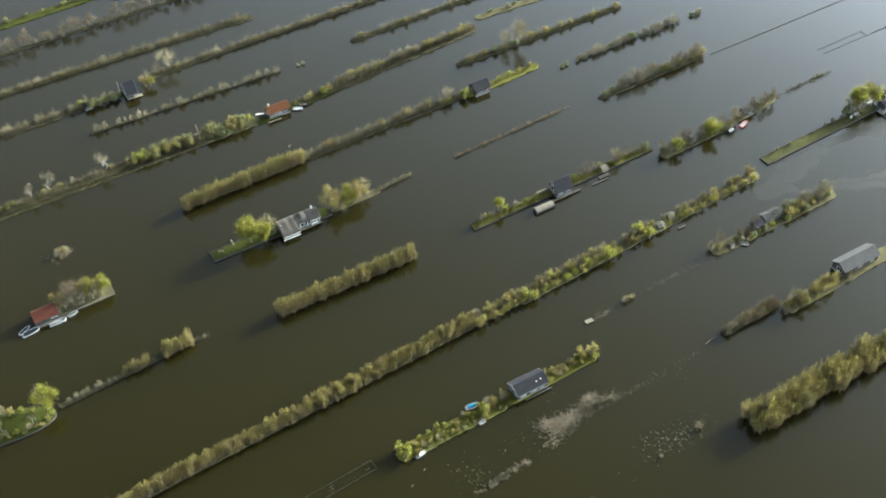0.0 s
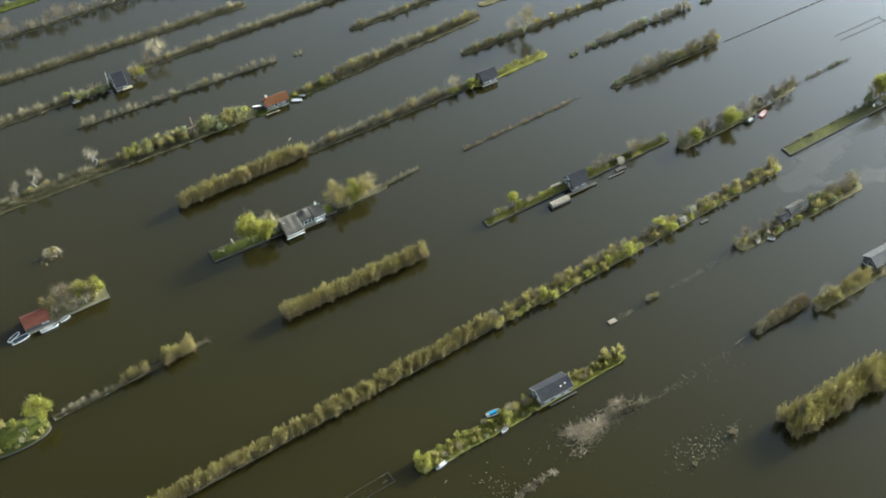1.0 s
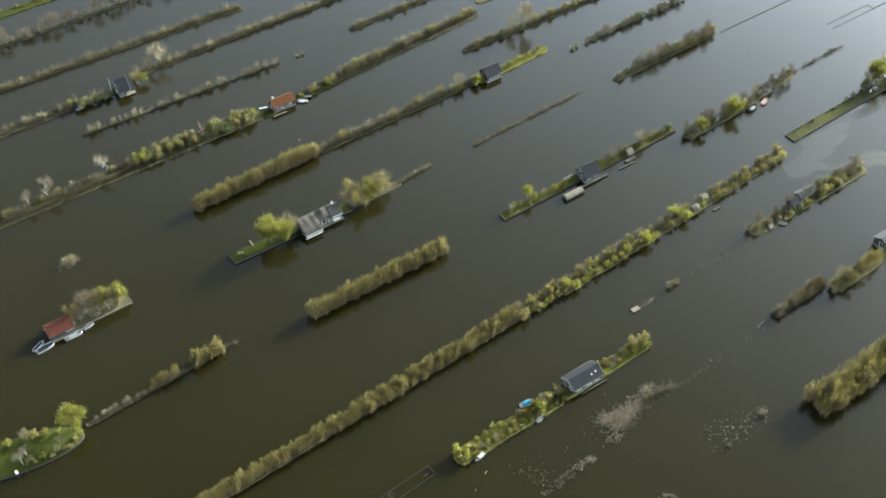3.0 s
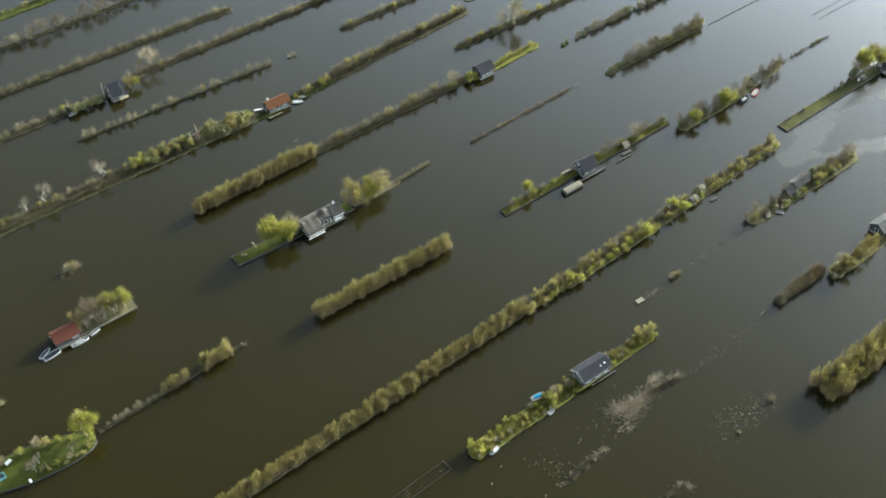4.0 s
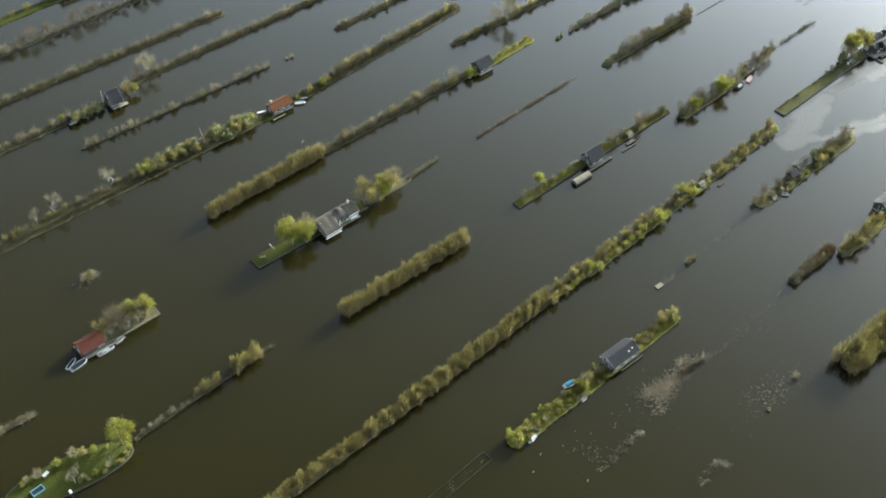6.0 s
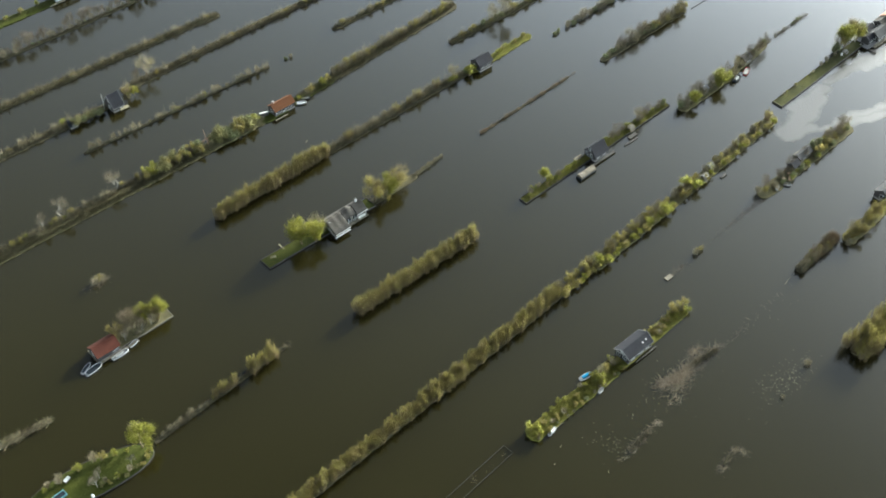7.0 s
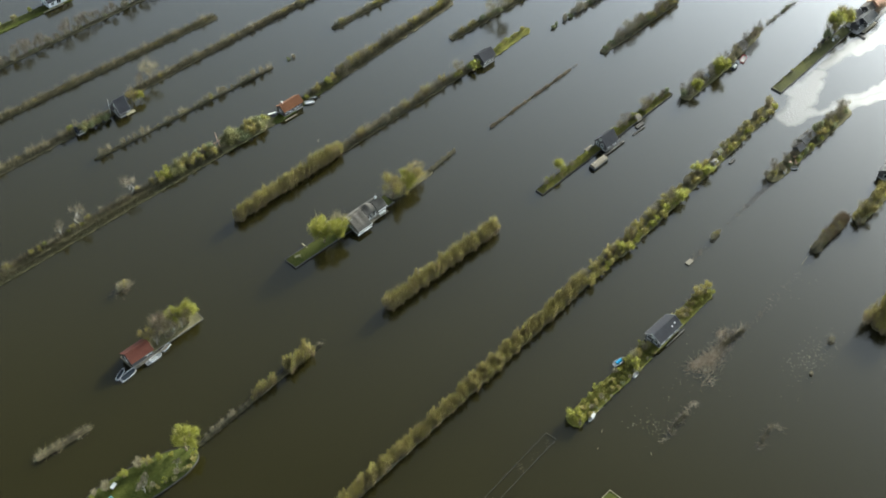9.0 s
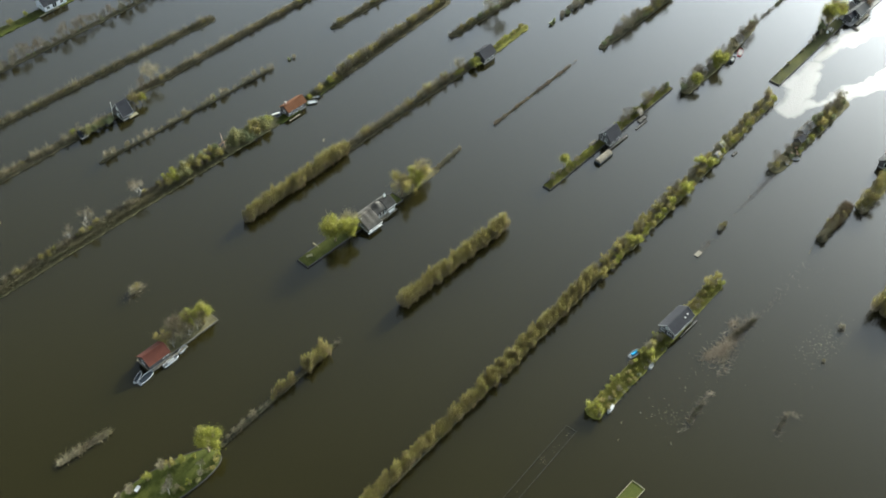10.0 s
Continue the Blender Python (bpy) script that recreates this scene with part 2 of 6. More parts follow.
PALE_ROOF = surface("pale_corrugated_roof", (0.0863, 0.0863, 0.0833), (0.1110, 0.1110, 0.1072), (0.0690, 0.0690, 0.0653), 0.6, 4.0, 0.5)
BRICK = surface("brown_brick", (0.189, 0.111, 0.077), (0.239, 0.146, 0.103), (0.146, 0.086, 0.060), 1.0, 9.0, 0.85)
BLUE_COVER = plain("blue_boat_cover", (0.0120, 0.0960, 0.1786), 0.5)
BOAT_WHITE = plain("white_hull", (0.2264, 0.2293, 0.2325), 0.3, 0.0, 0.06)
RED_PAINT = plain("red_hull", (0.154, 0.021, 0.024), 0.35)
DARK_HULL = plain("dark_hull", (0.013, 0.016, 0.020), 0.35)
POOL_BLUE = plain("pale_blue_rim", (0.0624, 0.1326, 0.1482), 0.5)
CANVAS = plain("grey_canvas", (0.143, 0.147, 0.143), 0.9)
FLOOR_GREY = plain("grey_deck_paint", (0.228, 0.238, 0.248), 0.6)
PAVING = surface("grey_paving", (0.154, 0.150, 0.144), (0.195, 0.190, 0.184), (0.124, 0.118, 0.113), 1.0, 6.0, 0.85)
ROOM_DARK = plain("room_floor", (0.115, 0.095, 0.076), 0.7)
LILY = foliage("lily_pads", (0.0296, 0.0287, 0.0151), (0.0400, 0.0383, 0.0200), (0.0661, 0.0635, 0.0470), 0.0)


def glass_material():
    m, n, l, s = graph("window_glass")
    s.inputs["Base Color"].default_value = (0.02, 0.025, 0.03, 1)
    s.inputs["Roughness"].default_value = 0.08
    s.inputs["IOR"].default_value = 1.5
    s.inputs["Transmission Weight"].default_value = 0.3
    return m


GLASS = glass_material()


# ---- mesh helpers ----
def mesh_object(name, verts, faces, material, parent=None, label=""):
    me = bpy.data.meshes.new(name)
    me.from_pydata(verts, [], faces)
    me.materials.append(material)
    ob = new(name, me)
    if parent:
        ob.parent = parent
    if label:
        tagged(ob, label)
    return ob


def part(name, bm, material, parent=None, label="", smooth=False):
    me = bpy.data.meshes.new(name)
    bmesh.ops.recalc_face_normals(bm, faces=bm.faces)
    bm.to_mesh(me)
    bm.free()
    me.materials.append(material)
    if smooth:
        me.shade_smooth()
    ob = new(name, me)
    if parent:
        ob.parent = parent
    if label:
        tagged(ob, label)
    return ob


def thing(name, m, label, category, group="", kind=""):
    ob = new(name)
    ob.empty_display_size = 0.3
    ob.matrix_basis = m
    return tagged(ob, label, category, group, kind)


def box(bm, x0, x1, y0, y1, z0, z1):
    v = [bm.verts.new(p) for p in ((x0, y0, z0), (x1, y0, z0), (x1, y1, z0), (x0, y1, z0), (x0, y0, z1), (x1, y0, z1), (x1, y1, z1), (x0, y1, z1))]
    for f in ((0, 3, 2, 1), (4, 5, 6, 7), (0, 1, 5, 4), (1, 2, 6, 5), (2, 3, 7, 6), (3, 0, 4, 7)):
        bm.faces.new([v[i] for i in f])
    return bm


def boxed(x0, x1, y0, y1, z0, z1):
    return box(bmesh.new(), x0, x1, y0, y1, z0, z1)


def tube(bm, a, b, ra, rb, sides=6):
    a, b = Vector(a), Vector(b)
    z = (b - a).normalized()
    x = z.orthogonal().normalized()
    y = z.cross(x)
    rings = []
    for p, r in ((a, ra), (b, rb)):
        rings.append([bm.verts.new(p + (x * math.cos(2 * math.pi * k / sides) + y * math.sin(2 * math.pi * k / sides)) * r) for k in range(sides)])
    for k in range(sides):
        j = (k + 1) % sides
        bm.faces.new((rings[0][k], rings[0][j], rings[1][j], rings[1][k]))
    bm.faces.new(rings[0][::-1])
    bm.faces.new(rings[1])
    return bm


def beam(bm, a, b, w, h):
    """A squared timber from a to b."""
    a, b = Vector(a), Vector(b)
    z = (b - a).normalized()
    x = z.cross(Vector((0, 0, 1)))
    x = x.normalized() if x.length > 1e-4 else Vector((1, 0, 0))
    y = z.cross(x)
    ring = lambda p: [bm.verts.new(p + x * sx * w / 2 + y * sy * h / 2) for sx, sy in ((-1, -1), (1, -1), (1, 1), (-1, 1))]
    p, q = ring(a), ring(b)
    for k in range(4):
        j = (k + 1) % 4
        bm.faces.new((p[k], p[j], q[j], q[k]))
    bm.faces.new(p[::-1])
    bm.faces.new(q)
    return bm


# ---- plants ----
def leaf_mesh(name, pts, normals, size, rng):
    """Small folded leaves, one island each."""
    n = len(pts)
    spin = rng.normal(size=(n, 3))
    nn = normals / np.linalg.norm(normals, axis=1)[:, None]
    u = np.cross(nn, spin)
    u /= np.linalg.norm(u, axis=1)[:, None]
    v = np.cross(nn, u)
    s = (size * rng.uniform(0.6, 1.3, n))[:, None]
    verts = np.stack([pts - u * s * 0.6, pts + v * s * 0.5 + nn * s * 0.1, pts + u * s * 0.5 - v * s * 0.35], 1).reshape(-1, 3)
    return verts.tolist(), np.arange(n * 3).reshape(-1, 3).tolist()


def lobes_points(lobes, n, rng, shell=0.25):
    """Points and outward normals in a crown made of several ellipsoids (x, y, z, rx, ry, rz)."""
    lobes = np.array(lobes, float)
    weight = lobes[:, 3] * lobes[:, 4] * lobes[:, 5]
    pick = rng.choice(len(lobes), n, p=weight / weight.sum())
    d = rng.normal(size=(n, 3))
    d /= np.linalg.norm(d, axis=1)[:, None]
    r = rng.uniform(shell ** 2, 1, n) ** 0.5 * (1 + 0.22 * rng.normal(size=n))
    return lobes[pick, :3] + d * lobes[pick, 3:] * r[:, None], d + 0.5 * rng.normal(size=(n, 3))


def twig_mesh(starts, ends, width, rng):
    """Thin three-sided twigs, tapering to a point."""
    n = len(starts)
    z = ends - starts
    z = z / np.linalg.norm(z, axis=1)[:, None]
    x = np.cross(z, rng.normal(size=(n, 3)))
    x /= np.linalg.norm(x, axis=1)[:, None]
    y = np.cross(z, x)
    ring = [starts + (x * math.cos(a) + y * math.sin(a)) * width / 2 for a in (0, 2.09, 4.19)]
    verts = np.stack(ring + [ends], 1).reshape(-1, 3)
    q = np.arange(n)[:, None] * 4
    faces = np.concatenate([q + [0, 1, 3], q + [1, 2, 3], q + [2, 0, 3]])
    return verts.tolist(), faces.tolist()


def woody(name, label, category, height, spread, lobes, leaves, leaf_size, leaf_mat, twigs=0, twig_mat=None, twig_width=0.07, stems=1,
          bark=None, trunk_radius=0.16, lift=0.35, upright=0.6, seed=1, group=""):
    """A tree or shrub: trunk with limbs, twigs and leaves. Stands at the origin until it is placed."""
    rng = np.random.default_rng(seed)
    root = thing(name, pose(0, 0, 0), label, category, group)
    bm = bmesh.new()
    tips = []
    lob = np.array(lobes, float)
    for k in range(stems):
        a = 2 * math.pi * (k + rng.uniform(0, 0.7)) / stems
        base = np.array((0.0, 0.0, -0.3)) + (np.array((math.cos(a), math.sin(a), 0)) * 0.25 if stems > 1 else 0)
        lean = 0.25 * spread if stems > 1 else 0.1
        top = np.array((math.cos(a) * lean, math.sin(a) * lean, height * (0.55 if stems > 1 else 0.6)))
        mid = base * 0.5 + top * 0.5 + rng.normal(size=3) * 0.08 * height * np.array((1, 1, 0))
        tube(bm, base, mid, trunk_radius, trunk_radius * 0.7)
        tube(bm, mid, top, trunk_radius * 0.7, trunk_radius * 0.35)
        tips += [mid, top]
        for j in range(max(2, 7 // stems)):
            c = lob[rng.integers(len(lob))]
            p = base + (top - base) * rng.uniform(lift, 1.0)
            q = c[:3] + rng.normal(size=3) * c[3:] * 0.35
            tube(bm, p, q, trunk_radius * 0.36, trunk_radius * 0.1, 5)
            tips.append(q)
    wood = part("trunk", bm, bark or BARK, root)
    if stems > 1:
        wood["kind"] = "stuff"
    if twigs:
        pts, nrm = lobes_points(lobes, twigs, rng, 0.5)
        tips = np.array(tips)
        near = tips[np.argmin(((pts[:, None] - tips[None]) ** 2).sum(2), axis=1)]
        start = near * 0.45 + pts * 0.55 - np.array((0, 0, 0.25 * upright)) * rng.uniform(0, 1, (twigs, 1)) * height * 0.3
        end = pts + (nrm * 0.10 + np.array((0, 0, upright * 0.16))) * height * rng.uniform(0.3, 1.0, (twigs, 1))
        v, f = twig_mesh(start, end, twig_width, rng)
        mesh_object("brushwood", v, f, twig_mat or TWIG, root)["kind"] = "stuff"
    if leaves:
        pts, nrm = lobes_points(lobes, leaves, rng)
        v, f = leaf_mesh("crown", pts, nrm, leaf_size, rng)
        mesh_object("crown", v, f, leaf_mat, root)["kind"] = "stuff"
    return root


def shooting(name, label, category, height, reach, shoots, seed, group, green=0.5):
    """A coppiced willow: many upright shoots from a low stool, brown below, with leafing tips."""
    rng = np.random.default_rng(seed)
    root = thing(name, pose(0, 0, 0), label, category, group)
    bm = bmesh.new()
    for a in (0.3, 2.4, 4.5):
        tube(bm, (0.2 * math.cos(a), 0.2 * math.sin(a), -0.3), (0.4 * reach * math.cos(a), 0.4 * reach * math.sin(a), height * 0.5), 0.14, 0.05)
    part("trunk", bm, BARK, root)["kind"] = "stuff"
    r = reach * np.sqrt(rng.uniform(0, 1, shoots))
    a = rng.uniform(0, 2 * math.pi, shoots)
    foot = np.stack([0.75 * r * np.cos(a), 0.75 * r * np.sin(a), np.full(shoots, 0.05)], 1)
    top = np.stack([1.05 * r * np.cos(a), 1.05 * r * np.sin(a), height * rng.uniform(0.55, 1.12, shoots) * (1 - 0.16 * (r / reach) ** 2)], 1)

    def along(n, low, high, spread):
        k = rng.integers(shoots, size=n)
        f = rng.uniform(low, high, n)[:, None]
        d = rng.normal(size=(n, 3)) * np.array((1, 1, 0.7))
        return foot[k] * (1 - f) + top[k] * f + d * spread, d + np.array((0, 0, 0.4))

    p, nrm = along(shoots * 22, 0.1, 0.95, 0.2)
    v, f = twig_mesh(p - np.array((0, 0, 0.3)), p + (nrm * 0.12 + np.array((0, 0, 0.8))) * rng.uniform(0.5, 1.2, (len(p), 1)), 0.05, rng)
    mesh_object("brushwood", v, f, HEDGE_TWIG, root)["kind"] = "stuff"
    p, nrm = along(shoots * 52, 0.0, 0.85, 0.24)
    v, f = leaf_mesh("underwood", p, nrm, 0.2, rng)
    mesh_object("underwood", v, f, HEDGE_BODY, root)["kind"] = "stuff"
    p, nrm = along(int(shoots * 90 * green), 0.4, 1.1, 0.19)
    v, f = leaf_mesh("crown", p, nrm, 0.16, rng)
    mesh_object("crown", v, f, HEDGE_TIP, root)["kind"] = "stuff"
    return root


class Nursery:
    """Builds each kind once, at its first place, and copies it after that."""

    def __init__(self):
        self.made = {}
        self.first = {}

    def add(self, key, builder):
        self.made[key] = builder

    def plant(self, key, x, y, z=0.3, size=1.0, turn=0.0, flat=1.0):
        m = pose(x, y, z, 0, 0, turn) @ Matrix.Diagonal((size, size, size * flat, 1))
        if key not in self.first:
            ob = self.made[key]()
            ob.matrix_basis = m
            self.first[key] = ob
            return ob
        made = copy_thing(self.first[key], m)
        made.matrix_basis = m
        return made


GROVE = Nursery()


def rand_lobes(seed, n, spread, low, high, r0, r1):
    g = random.Random(seed)
    return [(g.uniform(-1, 1) * spread, g.uniform(-1, 1) * spread, g.uniform(low, high), g.uniform(r0, r1), g.uniform(r0, r1), g.uniform(r0, r1) * 1.25) for _ in range(n)]


def plumes(seed, n, spread, low, high):
    """Narrow upright plumes, as of a coppiced willow, over a denser foot."""
    g = random.Random(seed)
    out = []
    for _ in range(n):
        r = spread * math.sqrt(g.random())
        a = g.uniform(0, 2 * math.pi)
        out.append((r * math.cos(a), r * math.sin(a), g.uniform(low, high) - 0.55 * r, g.uniform(0.24, 0.42), g.uniform(0.24, 0.42), g.uniform(0.6, 1.3)))
    return out + [(0, 0, 1.55, spread * 0.92, spread * 0.92, 1.55)]


for k in range(4):
    # hedge willows, just coming into leaf
    GROVE.add("hedge%d" % k, lambda k=k: shooting("hedge_willow", "dense budding hedge willow with olive-brown upright shoots", "shrub", 4.9, 1.55, 17, 20 + k,
              "hedge willows", (0.45, 0.55, 0.75, 0.5)[k]))
    GROVE.add("olive%d" % k, lambda k=k: woody("willow_shrub", "rounded olive-green willow shrub at the water's edge", "shrub", 3.6, 1.5,
              rand_lobes(30 + k, 8, 1.2, 1.1, 2.7, 0.5, 0.9), 720, 0.25, OLIVE_LEAF, 130, TWIG, 0.07, 3, seed=40 + k, group="waterside willows"))
    GROVE.add("green%d" % k, lambda k=k: woody("leafy_shrub", "round shrub with fresh yellow-green spring leaves", "shrub", 3.0, 1.4,
              rand_lobes(50 + k, 8, 1.0, 0.9, 2.2, 0.45, 0.85), 700, 0.24, GREEN_LEAF, 40, TWIG, 0.06, 3, seed=60 + k, group="green shrubs"))
    GROVE.add("bare%d" % k, lambda k=k: woody("bare_shrub", "leafless grey-brown shrub with fine upright twigs", "shrub", 4.0, 1.6,
              plumes(70 + k, 12, 1.5, 1.4, 3.4), 170, 0.2, GREY_LEAF, 480, TWIG, 0.05, 3, upright=1.0, seed=80 + k, group="bare shrubs"))
for k in range(3):
    GROVE.add("tall%d" % k, lambda k=k: shooting("tall_willow", "tall bushy willow with olive-brown twigs over the water", "tree", 6.0, 2.0, 22, 310 + k, "tall willows", 0.6))
for k in range(2):
    GROVE.add("yellow%d" % k, lambda k=k: woody("willow_tree", "bright yellow-green willow tree in first leaf", "tree", 9.0, 3.0,
              rand_lobes(90 + k, 16, 2.5, 3.2, 7.2, 1.1, 1.8), 5200, 0.30, YELLOW_LEAF, 160, TWIG, 0.07, 1, trunk_radius=0.28, seed=100 + k, group="willow trees"))
    GROVE.add("amber%d" % k, lambda k=k: woody("willow_tree", "budding willow tree with yellow-brown twigs and thin leaf", "tree", 7.5, 3.0,
              rand_lobes(110 + k, 13, 2.2, 2.4, 6.0, 1.0, 1.6), 2300, 0.24, OLIVE_LEAF, 700, HEDGE_TWIG, 0.05, 2, trunk_radius=0.2, upright=1.0, seed=120 + k, group="willow trees"))
    GROVE.add("dark%d" % k, lambda k=k: woody("evergreen_shrub", "dark green evergreen shrub beside the water", "shrub", 2.8, 1.3,
              rand_lobes(150 + k, 5, 0.8, 1.0, 2.0, 0.7, 1.1), 1100, 0.29, DARK_LEAF, 60, TWIG, 0.06, 3, seed=160 + k, group="dark shrubs"))
    GROVE.add("silver%d" % k, lambda k=k: woody("willow_shrub", "grey-green leafy willow shrub, rounded and dense", "shrub", 4.0, 1.7,
              rand_lobes(170 + k, 6, 1.2, 1.6, 2.9, 0.9, 1.3), 950, 0.29, SILVER_LEAF, 60, TWIG, 0.06, 3, seed=180 + k, group="grey willows"))
    GROVE.add("birch%d" % k, lambda k=k: woody("birch_tree", "slender white-stemmed birch, almost bare", "tree", 7.0, 1.4,
              rand_lobes(190 + k, 9, 1.6, 3.2, 6.0, 0.6, 1.0), 60, 0.2, GREY_LEAF, 420, PALE_TWIG, 0.055, 1, BIRCH_BARK, 0.13, upright=1.0, seed=200 + k, group="birches"))
    GROVE.add("sapling%d" % k, lambda k=k: woody("birch_sapling", "thin pale birch sapling with bare upright twigs", "tree", 3.6, 0.7,
              plumes(210 + k, 6, 0.8, 1.4, 3.2), 50, 0.18, GREY_LEAF, 190, TWIG, 0.045, 2, BIRCH_BARK, 0.05, upright=1.0, seed=220 + k, group="birch saplings"))
    GROVE.add("baretree%d" % k, lambda k=k: woody("bare_tree", "tall leafless tree with a wide crown of fine branches", "tree", 9.0, 3.2,
              rand_lobes(230 + k, 8, 2.2, 4.0, 7.4, 1.3, 2.0), 600, 0.17, OLIVE_LEAF, 900, TWIG, 0.045, 1, trunk_radius=0.22, upright=0.9, seed=240 + k, group="bare trees"))
for k in range(2):
    GROVE.add("thin%d" % k, lambda k=k: woody("bare_tree", "thin leafless tree with a see-through olive-grey crown", "tree", 7.0, 2.2,
              rand_lobes(270 + k, 7, 1.6, 2.6, 5.6, 0.9, 1.5), 260, 0.14, SILVER_LEAF, 420, HEDGE_TWIG, 0.035, 2, trunk_radius=0.1, upright=1.0, seed=280 + k, group="bare trees"))
GROVE.add("round0", lambda: woody("clipped_tree", "small round-headed tree with yellow-green leaves", "tree", 5.0, 1.6,
          [(0, 0, 4.2, 1.55, 1.55, 1.45), (0.3, 0.2, 4.0, 1.4, 1.4, 1.3)], 1800, 0.28, YELLOW_LEAF, 20, TWIG, 0.05, 1, trunk_radius=0.12, seed=260))


def row_of(keys, x0, x1, y0, y1, step, size=(0.85, 1.15), jitter=0.5, seed=1, z=0.3, lines=1, gap=2.0, flat=(0.9, 1.1)):
    """Plants along a line from (x0, y0) to (x1, y1), in one or more lines."""
    g = random.Random(seed)
    n = max(1, round(abs(x1 - x0) / step))
    for line in range(lines):
        off = (line - (lines - 1) / 2) * gap
        for i in range(n):
            f = min(0.995, max(0.005, (i + 0.5 + g.uniform(-0.3, 0.3) * (1 if step < 2.0 or lines > 1 else 3)) / n))
            GROVE.plant(g.choice(keys), x0 + (x1 - x0) * f, y0 + (y1 - y0) * f + off + g.uniform(-jitter, jitter), z, g.uniform(*size), g.uniform(0, 360), g.uniform(*flat))


HEDGE = ["hedge0", "hedge1", "hedge2", "hedge3"]
OLIVE = ["olive0", "olive1", "olive2", "olive3"]
GREEN = ["green0", "green1", "green2", "green3"]
BARE = ["bare0", "bare1", "bare2", "bare3"]
SAPLING = ["sapling0", "sapling1"]
TALL = ["tall0", "tall1", "tall2"]


def blades(name, label, category, x0, x1, ya, yb, width, height, density, material, seed, lean=0.25, blade=0.11, z=0.15, patchy=0.0, clump=0.25):
    """Reeds, grass or dead stalks along a strip, as one mesh."""
    rng = np.random.default_rng(seed)
    n = int(abs(x1 - x0) * width * density)
    f = rng.uniform(0, 1, n)
    if patchy:
        wave = np.sin(f * abs(x1 - x0) * 0.55 + seed) + np.sin(f * abs(x1 - x0) * 0.23 + 2 * seed)
        f = f[rng.uniform(-2, 2, n) < wave + 2 - 2 * patchy]
        n = len(f)
    px = x0 + (x1 - x0) * f
    py = ya + (yb - ya) * f + (rng.uniform(-0.5, 0.5, n) + 0.08 * rng.normal(size=n)) * width
    h = height * rng.uniform(0.55, 1.2, n) * np.maximum(0.2, 1 + clump * (np.sin(px * 0.8 + seed) * np.sin(px * 0.31) + 0.5 * np.sin(px * 2.1 + 2 * seed)))
    base = np.stack([px, py, np.full(n, z)], 1)
    tip = base + np.stack([rng.normal(size=n) * lean * h, rng.normal(size=n) * lean * h, h], 1)
    v, fc = twig_mesh(base, tip, blade, rng)
    return tagged(mesh_object(name, v, fc, material), label, category, kind="stuff")


# ---- water ----
bm = bmesh.new()
N = 24
grid = [[bm.verts.new((-3500 + 7000 * i / N, -3500 + 7000 * j / N, 0)) for j in range(N + 1)] for i in range(N + 1)]
for i in range(N):
    for j in range(N):
        bm.faces.new((grid[i][j], grid[i + 1][j], grid[i + 1][j + 1], grid[i][j + 1]))
tagged(part("water", bm, WATER), "still brown-olive lake water with a faint ripple", "water", kind="structure")


# ---- strips of land ----
def island(x0, x1, ya, yb, width, material, label, top=0.35, rag=0.25, bow=0.0, seed=1, square=False, edging=None, ends=1.5):
    """A long low bank of land from x0 to x1, its middle line from ya to yb."""
    g = random.Random(seed)
    n = max(6, int(abs(x1 - x0) / 1.0))
    verts, faces = [], []
    profile = ((-1.0, -0.9), (-0.99, 0.05), (-0.93, 0.8), (-0.6, 1.0), (0.0, 1.1), (0.6, 1.0), (0.93, 0.8), (0.99, 0.05), (1.0, -0.9))
    if square:
        profile = ((-1.0, -0.9), (-1.0, 0.9), (-0.96, 1.0), (-0.5, 1.03), (0.0, 1.05), (0.5, 1.03), (0.96, 1.0), (1.0, 0.9), (1.0, -0.9))
    off = g.uniform(0, 99)
    for i in range(n + 1):
        f = i / n
        x = x0 + (x1 - x0) * f
        y = ya + (yb - ya) * f + bow * math.sin(math.pi * f)
        taper = 1.0 if square else min(1.0, 0.35 + 0.65 * math.sqrt(max(0.0, min(f, 1 - f) * abs(x1 - x0) / ends)))
        for side, h in profile:
            w = width / 2 * taper * (1 + rag * noise.noise(Vector((x * 0.35 + off, side * 3, 0))) + rag * 0.6 * noise.noise(Vector((x * 1.1 + off, side * 3, 5))))
            verts.append((x, y + side * w, h * top * (1 + 0.25 * noise.noise(Vector((x * 0.7, y + side * w, 2)))) if h > 0.5 else h * 0.5))
    m = len(profile)
    for i in range(n):
        for j in range(m - 1):
            a = i * m + j
            faces.append((a, a + m, a + m + 1, a + 1))
    faces.append(tuple(range(m)))
    faces.append(tuple(range(n * m, n * m + m))[::-1])
    ob = mesh_object("island", verts, faces, material)
    tagged(ob, label, "island", "strip islands", "structure")
    if edging:
        for s in (-1, 1):
            b = beam(bmesh.new(), (x0, ya + s * (width / 2 + 0.06), top * 0.55), (x1, yb + s * (width / 2 + 0.06), top * 0.55), 0.14, top * 1.1 + 0.25)
            part("edging_board", b, edging, ob)
        for x, y in ((x0, ya), (x1, yb)):
            d = -0.07 if x == x0 else 0.07
            part("edging_board", beam(bmesh.new(), (x + d, y - width / 2 - 0.12, top * 0.55), (x + d, y + width / 2 + 0.12, top * 0.55), 0.14, top * 1.1 + 0.25), edging, ob)
    return ob


REEDY = "narrow overgrown peat strip with reeds and dark banks"
LAWNY = "narrow strip island with short green grass"

